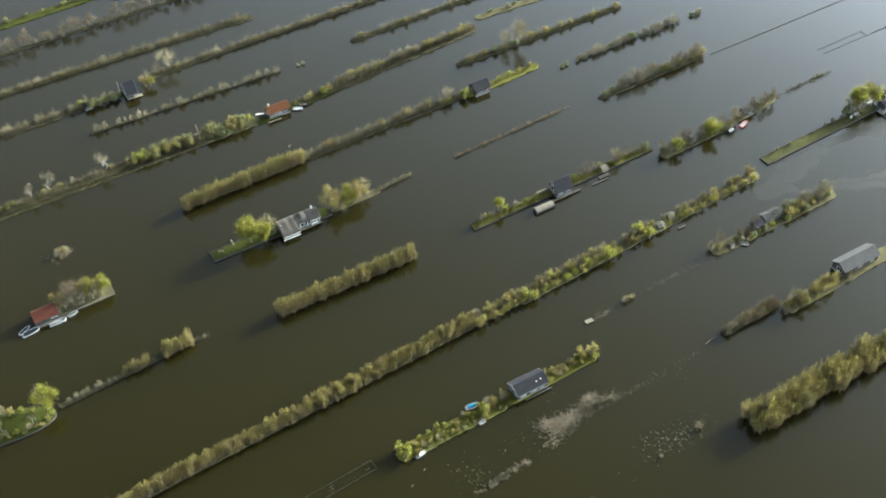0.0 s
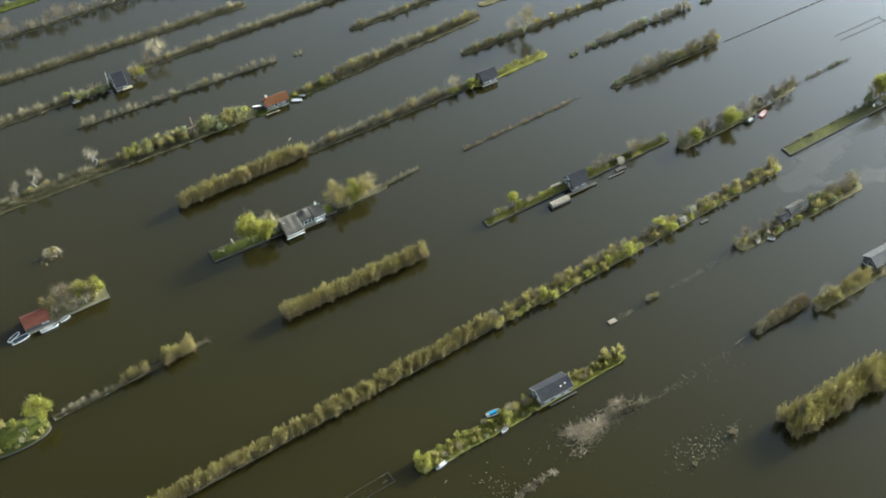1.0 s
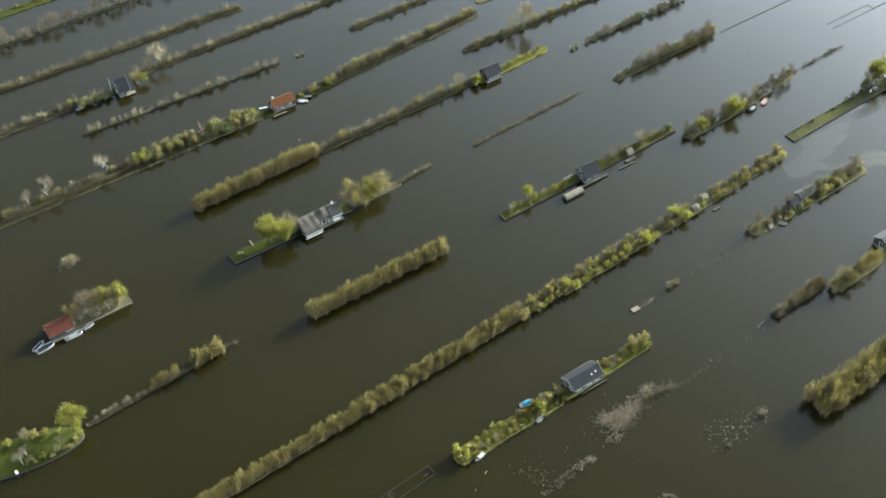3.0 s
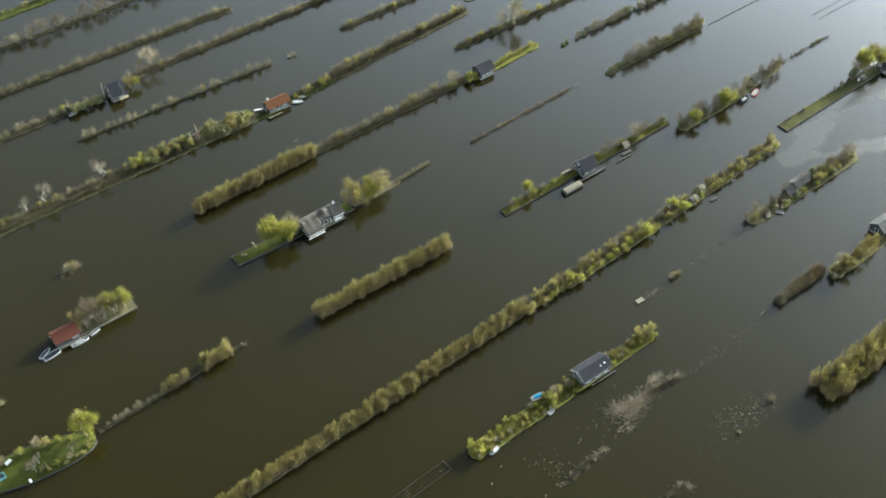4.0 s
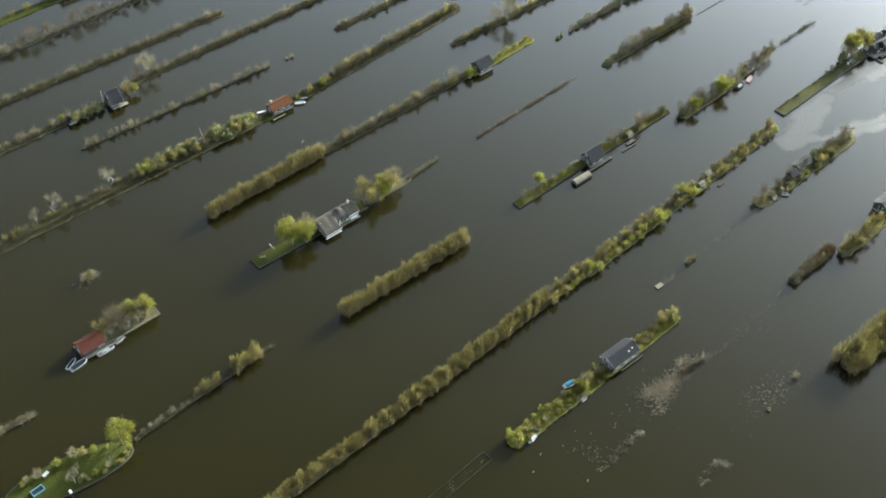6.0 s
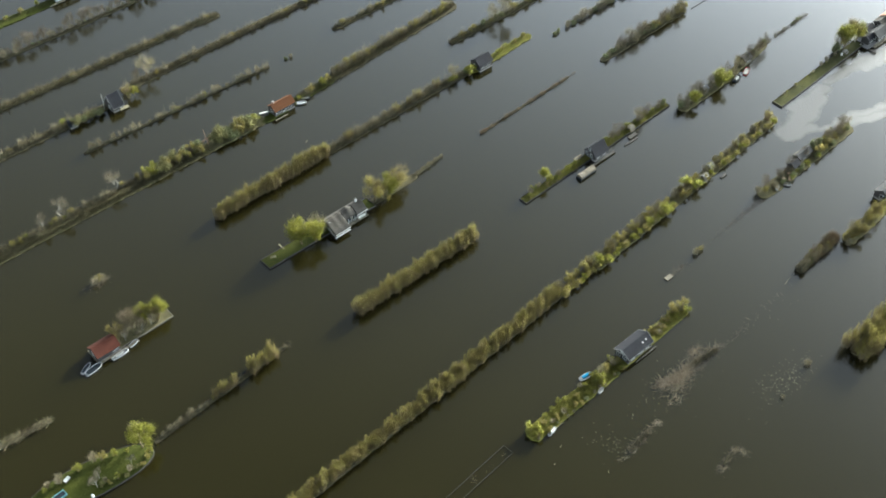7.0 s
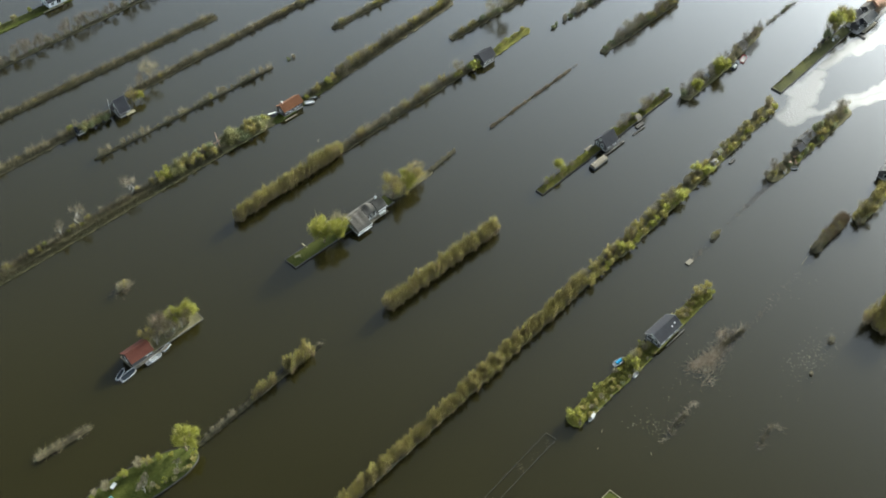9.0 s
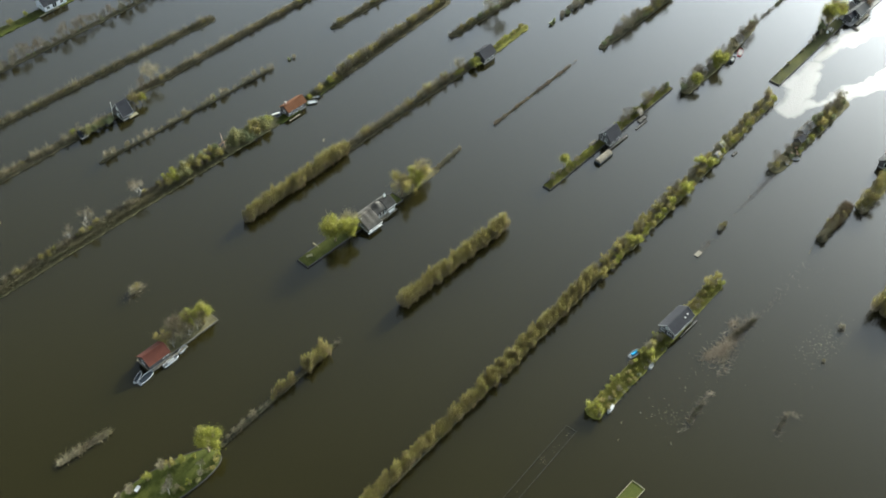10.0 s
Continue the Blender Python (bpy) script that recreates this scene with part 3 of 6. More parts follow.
# far strips
island(-90, 26, 187, 187, 4.5, LAWN, LAWNY, seed=1)
island(26, 75, 187, 187, 3.0, ROUGH_GRASS, REEDY, seed=2)
island(-110, 75, 169.8, 167.2, 2.0, PEAT, REEDY, seed=3)
island(-100, 52, 147.4, 141, 3.2, PEAT, REEDY, seed=4, bow=0.6)
island(-110, -1, 124, 123, 3.6, PEAT, REEDY, seed=5)
island(3, 140, 126.5, 125, 3.2, PEAT, REEDY, seed=6, bow=1.0)
island(-22, 47, 107.6, 104.6, 0.9, PEAT, REEDY, seed=7, rag=0.4)
island(-85, -57, 108, 107.5, 1.8, PEAT, REEDY, seed=8)
island(-120, 30, 85, 84, 5.0, ROUGH_GRASS, REEDY, seed=9)
island(28, 60, 82.7, 85.5, 3.4, LAWN, LAWNY, seed=10)
island(59, 118, 86.0, 89.5, 4.6, PEAT, REEDY, seed=11)
island(76, 150, 106.8, 107, 2.4, PEAT, REEDY, seed=12)
island(121, 165, 94.5, 92, 3.2, ROUGH_GRASS, LAWNY, seed=13)
island(101, 170, 73.6, 72, 2.6, PEAT, REEDY, seed=14)
# second belt
island(-8.6, 34.4, 56.2, 57.3, 1.5, LITTER, "narrow peat strip under a dense willow hedge", seed=15)
island(34, 97, 57.5, 58.0, 2.8, PEAT, REEDY, seed=16)
island(95, 125, 57.2, 58.6, 3.4, MEADOW, LAWNY, seed=17)
island(76, 101, 32.0, 32.8, 0.7, PEAT, REEDY, seed=18, rag=0.9, top=0.15)
island(103, 118, 32.8, 33.3, 0.7, PEAT, REEDY, seed=58, rag=0.9, top=0.15)
island(132, 177, 31.8, 32.2, 2.6, PEAT, REEDY, seed=19)
island(-8.4, 30, 31.7, 31.2, 4.2, LAWN, LAWNY, seed=20, square=True, rag=0.03, edging=DARK_WOOD)
island(30, 48, 31.0, 31.0, 3.0, PEAT, REEDY, seed=21)
island(48, 58.5, 31.0, 32.2, 0.5, PEAT, REEDY, seed=22, rag=0.9, top=0.15)
island(-62, -38.6, 35.2, 35.4, 4.8, ROUGH_GRASS, "small island with bare trees and a wooden quay edge", seed=23, square=True, rag=0.03, edging=OLD_WOOD)
# middle belt
island(-1.0, 43.6, 0.1, -0.2, 1.5, LITTER, "narrow peat strip under a dense willow hedge", seed=24)
island(64, 131, 1.0, 2.2, 2.6, MEADOW, LAWNY, seed=25, square=True, rag=0.05, edging=DARK_WOOD)
island(131.5, 160, -3.0, -2.4, 3.8, ROUGH_GRASS, REEDY, seed=26)
island(158, 182, -2.2, 0.6, 3.2, ROUGH_GRASS, REEDY, seed=27)
island(-65, -45, 1.1, 2.4, 0.9, PEAT, REEDY, seed=28, rag=0.5)
island(-45, -25, 2.4, 3.9, 1.2, PEAT, REEDY, seed=29, rag=0.5)
island(-94.6, -81, 25.8, 24.6, 0.7, PEAT, REEDY, seed=30, top=0.2)
# the long hedge
island(-75, 60, -38.2, -31.3, 2.6, PEAT, "long peat strip under an unbroken willow hedge", seed=31)
island(59, 152, -31.6, -25.7, 4.0, ROUGH_GRASS, "long grassy strip under shrubs and young trees", seed=32)
island(157.5, 206, -22.4, -20.8, 3.6, TURF, "long rough lawn island with low wooden edging", seed=33, square=True, rag=0.03, edging=DARK_WOOD)
island(205, 236, -21.5, -21.5, 7.5, PAVING, "built-up island end with grey paving", seed=34, square=True, rag=0.03)
# near belt
island(118, 166, -45.4, -44.6, 4.4, ROUGH_GRASS, REEDY, seed=36)
island(4.8, 38, -60.2, -59.6, 4.8, MEADOW, "narrow strip island with rough grass and scrub", seed=37, rag=0.12, ends=1.0)
island(38, 67.4, -59.7, -58.4, 4.2, MEADOW, LAWNY, seed=44, rag=0.1)
island(101, 120, -71.4, -70.6, 2.4, PEAT, REEDY, seed=38, rag=0.4)
island(121, 185, -73.5, -71, 4.6, ROUGH_GRASS, REEDY, seed=39)
island(87.5, 190, -99.2, -97.2, 4.0, LITTER, "peat strip under big overhanging willows", seed=40)
island(-30, -3.6, -81.5, -81.3, 3.5, LAWN, "lawn island framed by pale boards", seed=41, square=True, rag=0.0, edging=PALE_WOOD)


def lens_island():
    """The leaf-shaped garden island with a timber edge."""
    n = 40
    bm = bmesh.new()
    rings = []
    for inset, z in ((0.0, -0.5), (0.0, 0.35), (0.25, 0.42), (1.6, 0.5)):
        ring = []
        for k in range(n):
            a = 2 * math.pi * k / n
            c, s = math.cos(a), math.sin(a)
            rx, ry = 15.6 - inset, 5.3 - inset
            y = ry * math.copysign(abs(s) ** 0.85, s)
            ring.append(bm.verts.new((-82.0 + rx * c, 2.4 + y - 0.14 * rx * c, z)))
        rings.append(ring)
    for p, q in zip(rings, rings[1:]):
        for k in range(n):
            j = (k + 1) % n
            bm.faces.new((p[k], p[j], q[j], q[k]))
    bm.faces.new(rings[-1])
    ob = part("island", bm, LAWN)
    tagged(ob, "leaf-shaped garden island with a lawn and timber edge", "island", "strip islands", "structure")
    bm = bmesh.new()
    for k in range(n):
        p, q = [], []
        a, b = 2 * math.pi * k / n, 2 * math.pi * (k + 1) / n
        pt = lambda t: (-82.0 + 15.7 * math.cos(t), 2.4 + 5.4 * math.copysign(abs(math.sin(t)) ** 0.85, math.sin(t)) - 0.14 * 15.7 * math.cos(t), 0.25)
        beam(bm, pt(a), pt(b), 0.1, 0.5)
    part("edging_board", bm, DARK_WOOD, ob)


lens_island()

# ---- reeds and rough growth on the strips ----
RL = "dry tan reeds and sedge along the strip"
GL = "greenish reeds and rough grass along the strip"
blades("reeds", GL, "reeds", -90, 75, 187.5, 187.5, 3.0, 0.8, 6, GREEN_REED, 1)
blades("reeds", RL, "reeds", -110, 75, 169.9, 167.4, 1.6, 0.8, 14, REED, 2)
blades("reeds", GL, "reeds", -100, 52, 147.9, 141.3, 2.8, 1.4, 16, GREEN_REED, 3)
blades("reeds", RL, "reeds", -110, -14, 124, 123.2, 3.0, 1.3, 16, REED, 4)
blades("reeds", RL, "reeds", 8, 140, 126.8, 125, 2.8, 1.3, 16, REED, 5)
blades("reeds", RL, "reeds", -22, 47, 107.6, 104.6, 1.1, 0.9, 16, REED, 6, patchy=0.4)
blades("reeds", GL, "reeds", -120, 8, 83.6, 83.0, 1.6, 1.0, 28, GREEN_REED, 7)
blades("reeds", RL, "reeds", -120, 8, 87.0, 86.4, 1.6, 1.5, 20, REED, 8)
blades("reeds", GL, "reeds", 43, 118, 84.2, 90, 3.6, 1.3, 18, GREEN_REED, 9)
blades("reeds", RL, "reeds", 34, 97, 57.4, 58, 2.4, 1.5, 20, REED, 10)
blades("reeds", RL, "reeds", 76, 150, 106.8, 107, 2.0, 1.2, 16, GREEN_REED, 11)
blades("reeds", RL, "reeds", 101, 170, 73.6, 72, 2.2, 1.3, 16, GREEN_REED, 12)
blades("reeds", "rust-brown reeds on a thin sunken strip", "reeds", 76, 121, 32.0, 33.4, 1.0, 0.9, 24, RUST_REED, 13, patchy=0.55, clump=0.6)
blades("reeds", RL, "reeds", 148, 177, 31.8, 32.2, 2.2, 0.9, 16, GREEN_REED, 14)
blades("reeds", RL, "reeds", -65, -22, 1.1, 4.1, 1.3, 0.9, 24, REED, 15)
blades("reeds", RL, "reeds", -95, -80.6, 25.8, 24.6, 1.3, 0.6, 60, REED, 16, 0.9)
blades("reeds", RL, "reeds", 101, 120, -71.4, -70.6, 2.4, 1.6, 32, REED, 18)
blades("reeds", "rust-brown reeds at the strip's tip", "reeds", 108, 121, -71.0, -70.4, 2.8, 2.3, 46, RUST_REED, 61)
blades("reeds", RL, "reeds", 47, 60, 31, 32.3, 1.1, 1.2, 18, SCRUB, 19, patchy=0.4)


def brush(label, seed, *spots, mat=None, size=1.0):
    """Dead sticks standing and lying in the water, in ragged clumps (x, y, reach along x, reach along y, count)."""
    rng = np.random.default_rng(seed)
    base, tip = [], []
    for x, y, rx, ry, n in spots:
        p = np.stack([x + rng.normal(size=n) * rx, y + rng.normal(size=n) * ry, np.full(n, -0.05)], 1)
        d = np.stack([rng.normal(size=n), rng.normal(size=n), rng.uniform(0.05, 0.75, n)], 1)
        base.append(p)
        tip.append(p + d * size * rng.uniform(0.4, 1.3, (n, 1)))
    v, f = twig_mesh(np.concatenate(base), np.concatenate(tip), 0.09 if size > 0.8 else 0.08, rng)
    tagged(mesh_object("dead_brush", v, f, mat or DRY_BRUSH), label, "brushwood", kind="stuff")


brush("broad patch of pale dead brushwood standing in the water", 20, (43.2, -71.6, 1.3, 0.7, 330), (46.6, -72.8, 2.0, 1.0, 620), (50.5, -73.0, 2.2, 0.8, 500), (45.0, -75.0, 1.8, 0.8, 230), (41.0, -77.2, 1.5, 0.7, 70), (55.5, -72.4, 2.0, 0.6, 330), (57, -70.2, 0.9, 0.4, 160), (61.0, -73.2, 1.4, 0.5, 110))
brush("pale bleached stalks lying thick in the brushwood", 31, (43.0, -71.5, 0.9, 0.4, 150), (45.6, -72.3, 1.3, 0.6, 260), (48.5, -72.8, 1.5, 0.7, 150), (57, -70.2, 1.0, 0.4, 120), mat=PALE_STALK, size=0.8)
blades("reeds", GL, "reeds", 53, 62, -72.9, -73.8, 1.3, 1.0, 26, GREEN_REED, 62)
brush("sparse dark stalks trailing from a brushwood patch", 30, (47, -73.0, 3.2, 1.5, 420), (52, -73.4, 2.6, 0.9, 300), (65, -73.8, 2.6, 0.4, 60), (71, -74.2, 2.4, 0.4, 40), mat=DARK_STALK, size=0.6)
brush("clumps of pale dead brushwood standing in shallow water", 22, (17.8, -79.8, 0.8, 0.4, 50), (21.6, -79.6, 0.7, 0.4, 120), (25.0, -79.2, 1.0, 0.5, 190), (28.6, -78.8, 0.8, 0.5, 120), (32, -78.7, 0.7, 0.4, 110), mat=PALE_STALK, size=0.6)
blades("reeds", GL, "reeds", 20.6, 29, -79.7, -78.8, 1.2, 0.8, 22, GREEN_REED, 63, patchy=0.3)
brush("curved clump of dead brushwood in open water", 23, (33.5, -98.4, 0.6, 0.4, 80), (36.4, -97.4, 0.8, 0.35, 100), (39.6, -96.9, 0.8, 0.35, 110), (41.0, -98.6, 0.5, 0.6, 70), size=0.7)
blades("reeds", GL, "reeds", 33, 41, -98.0, -96.8, 1.0, 0.8, 16, GREEN_REED, 64, patchy=0.3)
brush("thin line of dark dead stalks in shallow water", 25, (94, -47.2, 1.2, 0.3, 30), (98.5, -47.0, 1.2, 0.3, 60), (103, -46.8, 1.8, 0.35, 120), (108, -46.6, 1.6, 0.4, 130), (112, -46.5, 1.4, 0.4, 140), (116, -46.4, 1.6, 0.5, 200), mat=DARK_STALK, size=0.55)
brush("low pale stalks beside a lone platform", 29, (76.5, -48.2, 1.4, 0.45, 130), (79.0, -47.9, 0.9, 0.35, 60), size=0.5)
brush("pale dead branches over a half-sunken bush", 26, (-47.6, 57.4, 1.3, 0.7, 120), (-45.6, 57.6, 0.8, 0.5, 70))
brush("pale floating sticks inside the water pen", 27, (-3.4, -59.6, 0.5, 0.3, 14), (-8.0, -59.8, 1.0, 0.5, 10), (-13.7, -59.9, 0.6, 0.5, 26), (-24, -61.0, 2.0, 0.5, 12), size=0.4)
brush("broken stalks past the end of the willow strip", 28, (-22.6, 4.1, 1.4, 0.4, 60), (-55, 1.8, 4.0, 0.35, 130), size=0.5)
brush("stray dead stalks along a sunken strip", 24, (76, -73.6, 3, 0.4, 30), (88, -72.6, 5, 0.4, 30), (75.6, -92.6, 0.9, 0.6, 90), size=0.5)
blades("grass_tufts", "short tufts of green grass", "grass", -8, 10, 31.7, 31.6, 3.8, 0.18, 10, GRASS_BLADE, 24, 0.4, 0.08, 0.34)
blades("grass_tufts", "tufts of green grass", "grass", 64.5, 131, 1.0, 2.2, 2.3, 0.3, 10, GRASS_BLADE, 25, 0.4, 0.09, 0.34)
blades("grass_tufts", "tufts of green grass", "grass", 5, 67, -60.2, -58.6, 4.0, 0.45, 10, GRASS_BLADE, 26, 0.4, 0.09, 0.34)
blades("grass_tufts", "tufts of yellow-green grass", "grass", 158, 200, -22.4, -21, 3.2, 0.25, 5, GREEN_REED, 27, 0.4, 0.09, 0.34)
blades("grass_tufts", "tufts of yellow-green grass", "grass", 105, 125, 57.4, 58.6, 3.0, 0.4, 10, GRASS_BLADE, 28, 0.4, 0.09, 0.34)

# ---- hedges, shrubs and trees ----
row_of(HEDGE, -0.4, 43.0, 0.1, -0.2, 1.2, (0.78, 1.06), 0.4, 1, lines=2, gap=1.2, flat=(0.9, 1.1))
row_of(HEDGE, -8, 33.6, 56.1, 57.2, 1.2, (0.76, 1.02), 0.4, 2, lines=2, gap=1.2, flat=(0.9, 1.1))
row_of(HEDGE, -74, -10, -37.9, -34.95, 1.15, (0.6, 0.86), 0.45, 3, lines=2, gap=1.3, flat=(0.88, 1.12))
row_of(HEDGE, -10, 45, -34.95, -31.8, 1.2, (0.6, 0.86), 0.45, 4, lines=2, gap=1.9, flat=(0.88, 1.12))
row_of(OLIVE + BARE + ["hedge1", "hedge3"], 45, 92, -31.0, -28.2, 1.7, (0.7, 1.0), 0.4, 5)
row_of(GREEN + OLIVE, 45, 92, -33.6, -30.9, 1.7, (0.6, 0.95), 0.4, 59)
row_of(OLIVE + ["hedge0", "hedge2"] + BARE, 92, 151, -28.3, -24.9, 2.0, (0.55, 0.9), 0.5, 6)
row_of(GREEN + OLIVE, 92, 151, -30.9, -27.2, 2.2, (0.5, 0.85), 0.5, 61)
for x, y, s in ((104.9, -27.2, 1.3), (106.4, -30.6, 1.3), (91.2, -31.2, 1.5), (84, -30.8, 1.1), (116, -27.6, 0.9), (62, -31.8, 1.2), (64, -33.2, 1.0)):
    GROVE.plant("green1", x, y, 0.3, s, x * 37)
# strips far off
SL = "thin grey-brown leafless scrub along the strip"
blades("bare_scrub", SL, "scrub", -100, 51, 147.9, 141.5, 2.2, 2.0, 9.4, SCRUB, 40, 0.16, 0.10, 0.2, 0.1, 0.6)
blades("bare_scrub", SL, "scrub", -108, -8, 124.2, 123.4, 2.4, 2.2, 9.4, SCRUB, 41, 0.16, 0.10, 0.2, 0.1, 0.6)
blades("bare_scrub", SL, "scrub", 5, 139, 127.2, 125.2, 2.2, 2.1, 9.4, SCRUB, 42, 0.16, 0.10, 0.2, 0.1, 0.6)
blades("bare_scrub", SL, "scrub", 78, 149, 107, 107, 2.0, 2.0, 8.1, SCRUB, 43, 0.16, 0.10, 0.2, 0.1, 0.6)
blades("bare_scrub", SL, "scrub", 60, 117, 87, 90, 3.0, 2.1, 7.4, SCRUB, 44, 0.16, 0.10, 0.2, 0.1, 0.6)
blades("bare_scrub", SL, "scrub", -118, -12, 86.2, 85.8, 2.4, 1.7, 9.0, SCRUB, 45, 0.2, 0.08, 0.2, 0.2, 0.6)
blades("grass_tufts", "rough tan and green grass over the bank", "grass", -119, 8, 84.6, 84.0, 4.2, 0.45, 18, GREEN_REED, 86, 0.4, 0.1, 0.3)
blades("bare_scrub", SL, "scrub", 35, 96, 57.7, 58.2, 2.2, 2.3, 9.3, SCRUB, 46, 0.16, 0.10, 0.2, 0.05, 0.5)
blades("bare_scrub", SL, "scrub", -21, 47, 107.6, 104.6, 1.2, 1.8, 9.3, SCRUB, 47, 0.16, 0.08, 0.1, 0.45, 0.8)
blades("bare_scrub", SL, "scrub", 101, 170, 73.6, 72, 2.0, 2.3, 7.4, SCRUB, 48, 0.16, 0.10, 0.2, 0.1, 0.6)
row_of(["olive0", "bare1", "sapling0"], -98, 50, 147.8, 141.4, 7.0, (0.35, 0.6), 0.6, 8)
row_of(["olive1", "bare0", "sapling1", "bare3"], -106, -14, 124, 123.2, 5.0, (0.4, 0.8), 0.7, 9)
row_of(["olive2", "bare2"], 8, 136, 127, 125, 8.0, (0.4, 0.65), 0.6, 10)
row_of(["bare1", "olive1"], 80, 148, 107, 107, 5.0, (0.5, 0.85), 0.5, 21)
row_of(["thin0", "thin1", "bare0", "bare2", "thin0", "thin1"], -108, 74, 169.9, 167.4, 1.5, (0.5, 0.95), 0.5, 7)
row_of(["dark0", "dark1", "bare1"], -108, 74, 169.7, 167.2, 6.0, (0.3, 0.5), 0.4, 77)
row_of(SAPLING + BARE, -20, 46, 107.6, 104.6, 2.0, (0.3, 0.85), 0.3, 11)
row_of(GREEN, 8, 22, 106.2, 105.6, 6, (0.5, 0.7), 0.2, 12)
row_of(["green0", "green3"] + OLIVE + BARE, -118, -14, 86.6, 86.2, 2.1, (0.35, 0.65), 0.6, 13)
for x, y, s in ((-23.5, 86.6, 1.1), (-41, 87.0, 1.1), (-47.5, 86.4, 0.85)):
    GROVE.plant("birch%d" % (int(-x) % 2), x, y, 0.3, s, x * 11)
row_of(OLIVE + ["silver0", "dark0", "green1", "green2"], -14, 6, 85.8, 85.0, 2.0, (0.7, 1.1), 0.8, 14, lines=2, gap=2.2)
row_of(["silver0", "silver1", "dark0", "olive2"], 11, 25, 84.4, 84.0, 1.8, (0.85, 1.2), 0.8, 15, lines=2, gap=2.4)
GROVE.plant("green3", 26.4, 84.6, 0.3, 1.1, 15)
row_of(OLIVE + GREEN + BARE, 43, 60, 84.0, 85.4, 2.6, (0.6, 0.85), 0.5, 16)
row_of(["olive0", "olive3"] + BARE, 60, 117, 87, 90, 1.8, (0.5, 0.95), 0.7, 17)
row_of(BARE + SAPLING + ["hedge1"], 35, 84, 57.8, 58.2, 1.7, (0.55, 0.9), 0.5, 18)
row_of(["dark0", "bare1", "green2"], 85, 95, 57.4, 57.4, 2.2, (0.7, 0.9), 0.5, 19)
GROVE.plant("green1", 94.0, 56.2, 0.3, 1.25, 40)
GROVE.plant("green3", 96.0, 56.6, 0.3, 1.0, 40)
GROVE.plant("baretree1", 88.5, 58.2, 0.3, 0.55, 40)
row_of(GREEN + OLIVE, 106, 124, 58.2, 59.2, 2.4, (0.5, 0.8), 0.5, 20)
row_of(OLIVE + ["dark0", "dark1"], 102, 168, 73.6, 72.2, 3.2, (0.4, 0.9), 0.5, 22)
GROVE.plant("baretree0", 125, 72.0, 0.3, 1.15, 10)
GROVE.plant("baretree1", 121.5, 73.0, 0.3, 0.7, 110)
row_of(["dark0", "dark1", "silver0"], 122, 163, 95, 92.4, 4.0, (0.4, 0.7), 0.5, 23)
row_of(["dark0", "bare1", "bare0", "bare2"], 137, 182, 53.5, 53.0, 1.6, (0.55, 1.1), 0.6, 24, -0.25)
row_of(["dark0", "dark1"], 131, 134, 53, 53.2, 1.6, (0.5, 0.6), 0.2, 25, -0.25)
row_of(["dark0", "bare1"], 187, 192, 53, 53, 1.6, (0.6, 0.8), 0.3, 26, -0.25)
row_of(["bare0", "bare1", "bare2", "dark0"], 143, 176, 32, 32.3, 1.7, (0.7, 1.05), 0.5, 27)
row_of(["dark0", "dark1", "bare1"], 133.5, 144, 32, 32.1, 1.4, (0.5, 0.8), 0.5, 78)
row_of(["thin0", "thin1"], 141, 175, 32.4, 32.6, 3.2, (0.6, 0.85), 0.5, 79)
GROVE.plant("baretree1", 147.0, 32.2, 0.3, 0.6, 15)
GROVE.plant("baretree0", 155.0, 32.4, 0.3, 0.5, 95)
row_of(OLIVE, 160, 176, 32, 32.3, 3.0, (0.8, 1.15), 0.4, 28)
# house island with the big willows
GROVE.plant("yellow1", 4.2, 31.4, 0.3, 1.12, 70)
GROVE.plant("yellow0", 7.8, 29.3, 0.3, 0.86, 170)
GROVE.plant("baretree1", 10.2, 31.6, 0.3, 0.72, 20)
GROVE.plant("bare2", 11.6, 31.2, 0.3, 1.1, 20)
GROVE.plant("dark0", 10.6, 30.6, 0.3, 0.9, 20)
GROVE.plant("amber1", 31.4, 30.8, 0.3, 1.12, 130)
GROVE.plant("amber0", 33.6, 30.0, 0.3, 0.95, 230)
GROVE.plant("yellow1", 36.4, 30.4, 0.3, 0.82, 200)
GROVE.plant("bare1", 38.4, 30.4, 0.3, 1.2, 200)
GROVE.plant("amber0", 40.2, 31.2, 0.3, 1.0, 290)
GROVE.plant("baretree1", 43.0, 32.0, 0.3, 0.6, 290)
row_of(BARE, 47, 59, 31.0, 32.2, 1.9, (0.25, 0.45), 0.3, 70)
# red-roofed boathouse island
GROVE.plant("amber1", -54.0, 36.4, 0.3, 0.72, 10)
GROVE.plant("thin1", -51.6, 35.8, 0.3, 1.1, 60)
GROVE.plant("baretree0", -48.4, 35.2, 0.3, 0.6, 160)
GROVE.plant("thin0", -49.4, 36.4, 0.3, 1.2, 260)
GROVE.plant("thin1", -48.0, 35.4, 0.3, 1.1, 160)
GROVE.plant("thin1", -46.2, 35.4, 0.3, 1.0, 100)
GROVE.plant("yellow1", -41.4, 35.6, 0.3, 0.74, 300)
GROVE.plant("yellow0", -45.4, 36.6, 0.3, 0.72, 20)
GROVE.plant("thin0", -43.2, 34.8, 0.3, 1.0, 20)
GROVE.plant("amber0", -41.4, 35.6, 0.3, 0.6, 200)
for x in (-52.6, -47.0, -44.4):
    GROVE.plant("birch%d" % (int(-x) % 2), x, 34.2, 0.3, 0.58, x * 9)
row_of(BARE, -55, -40, 34.6, 34.6, 2.4, (0.4, 0.65), 0.8, 55)
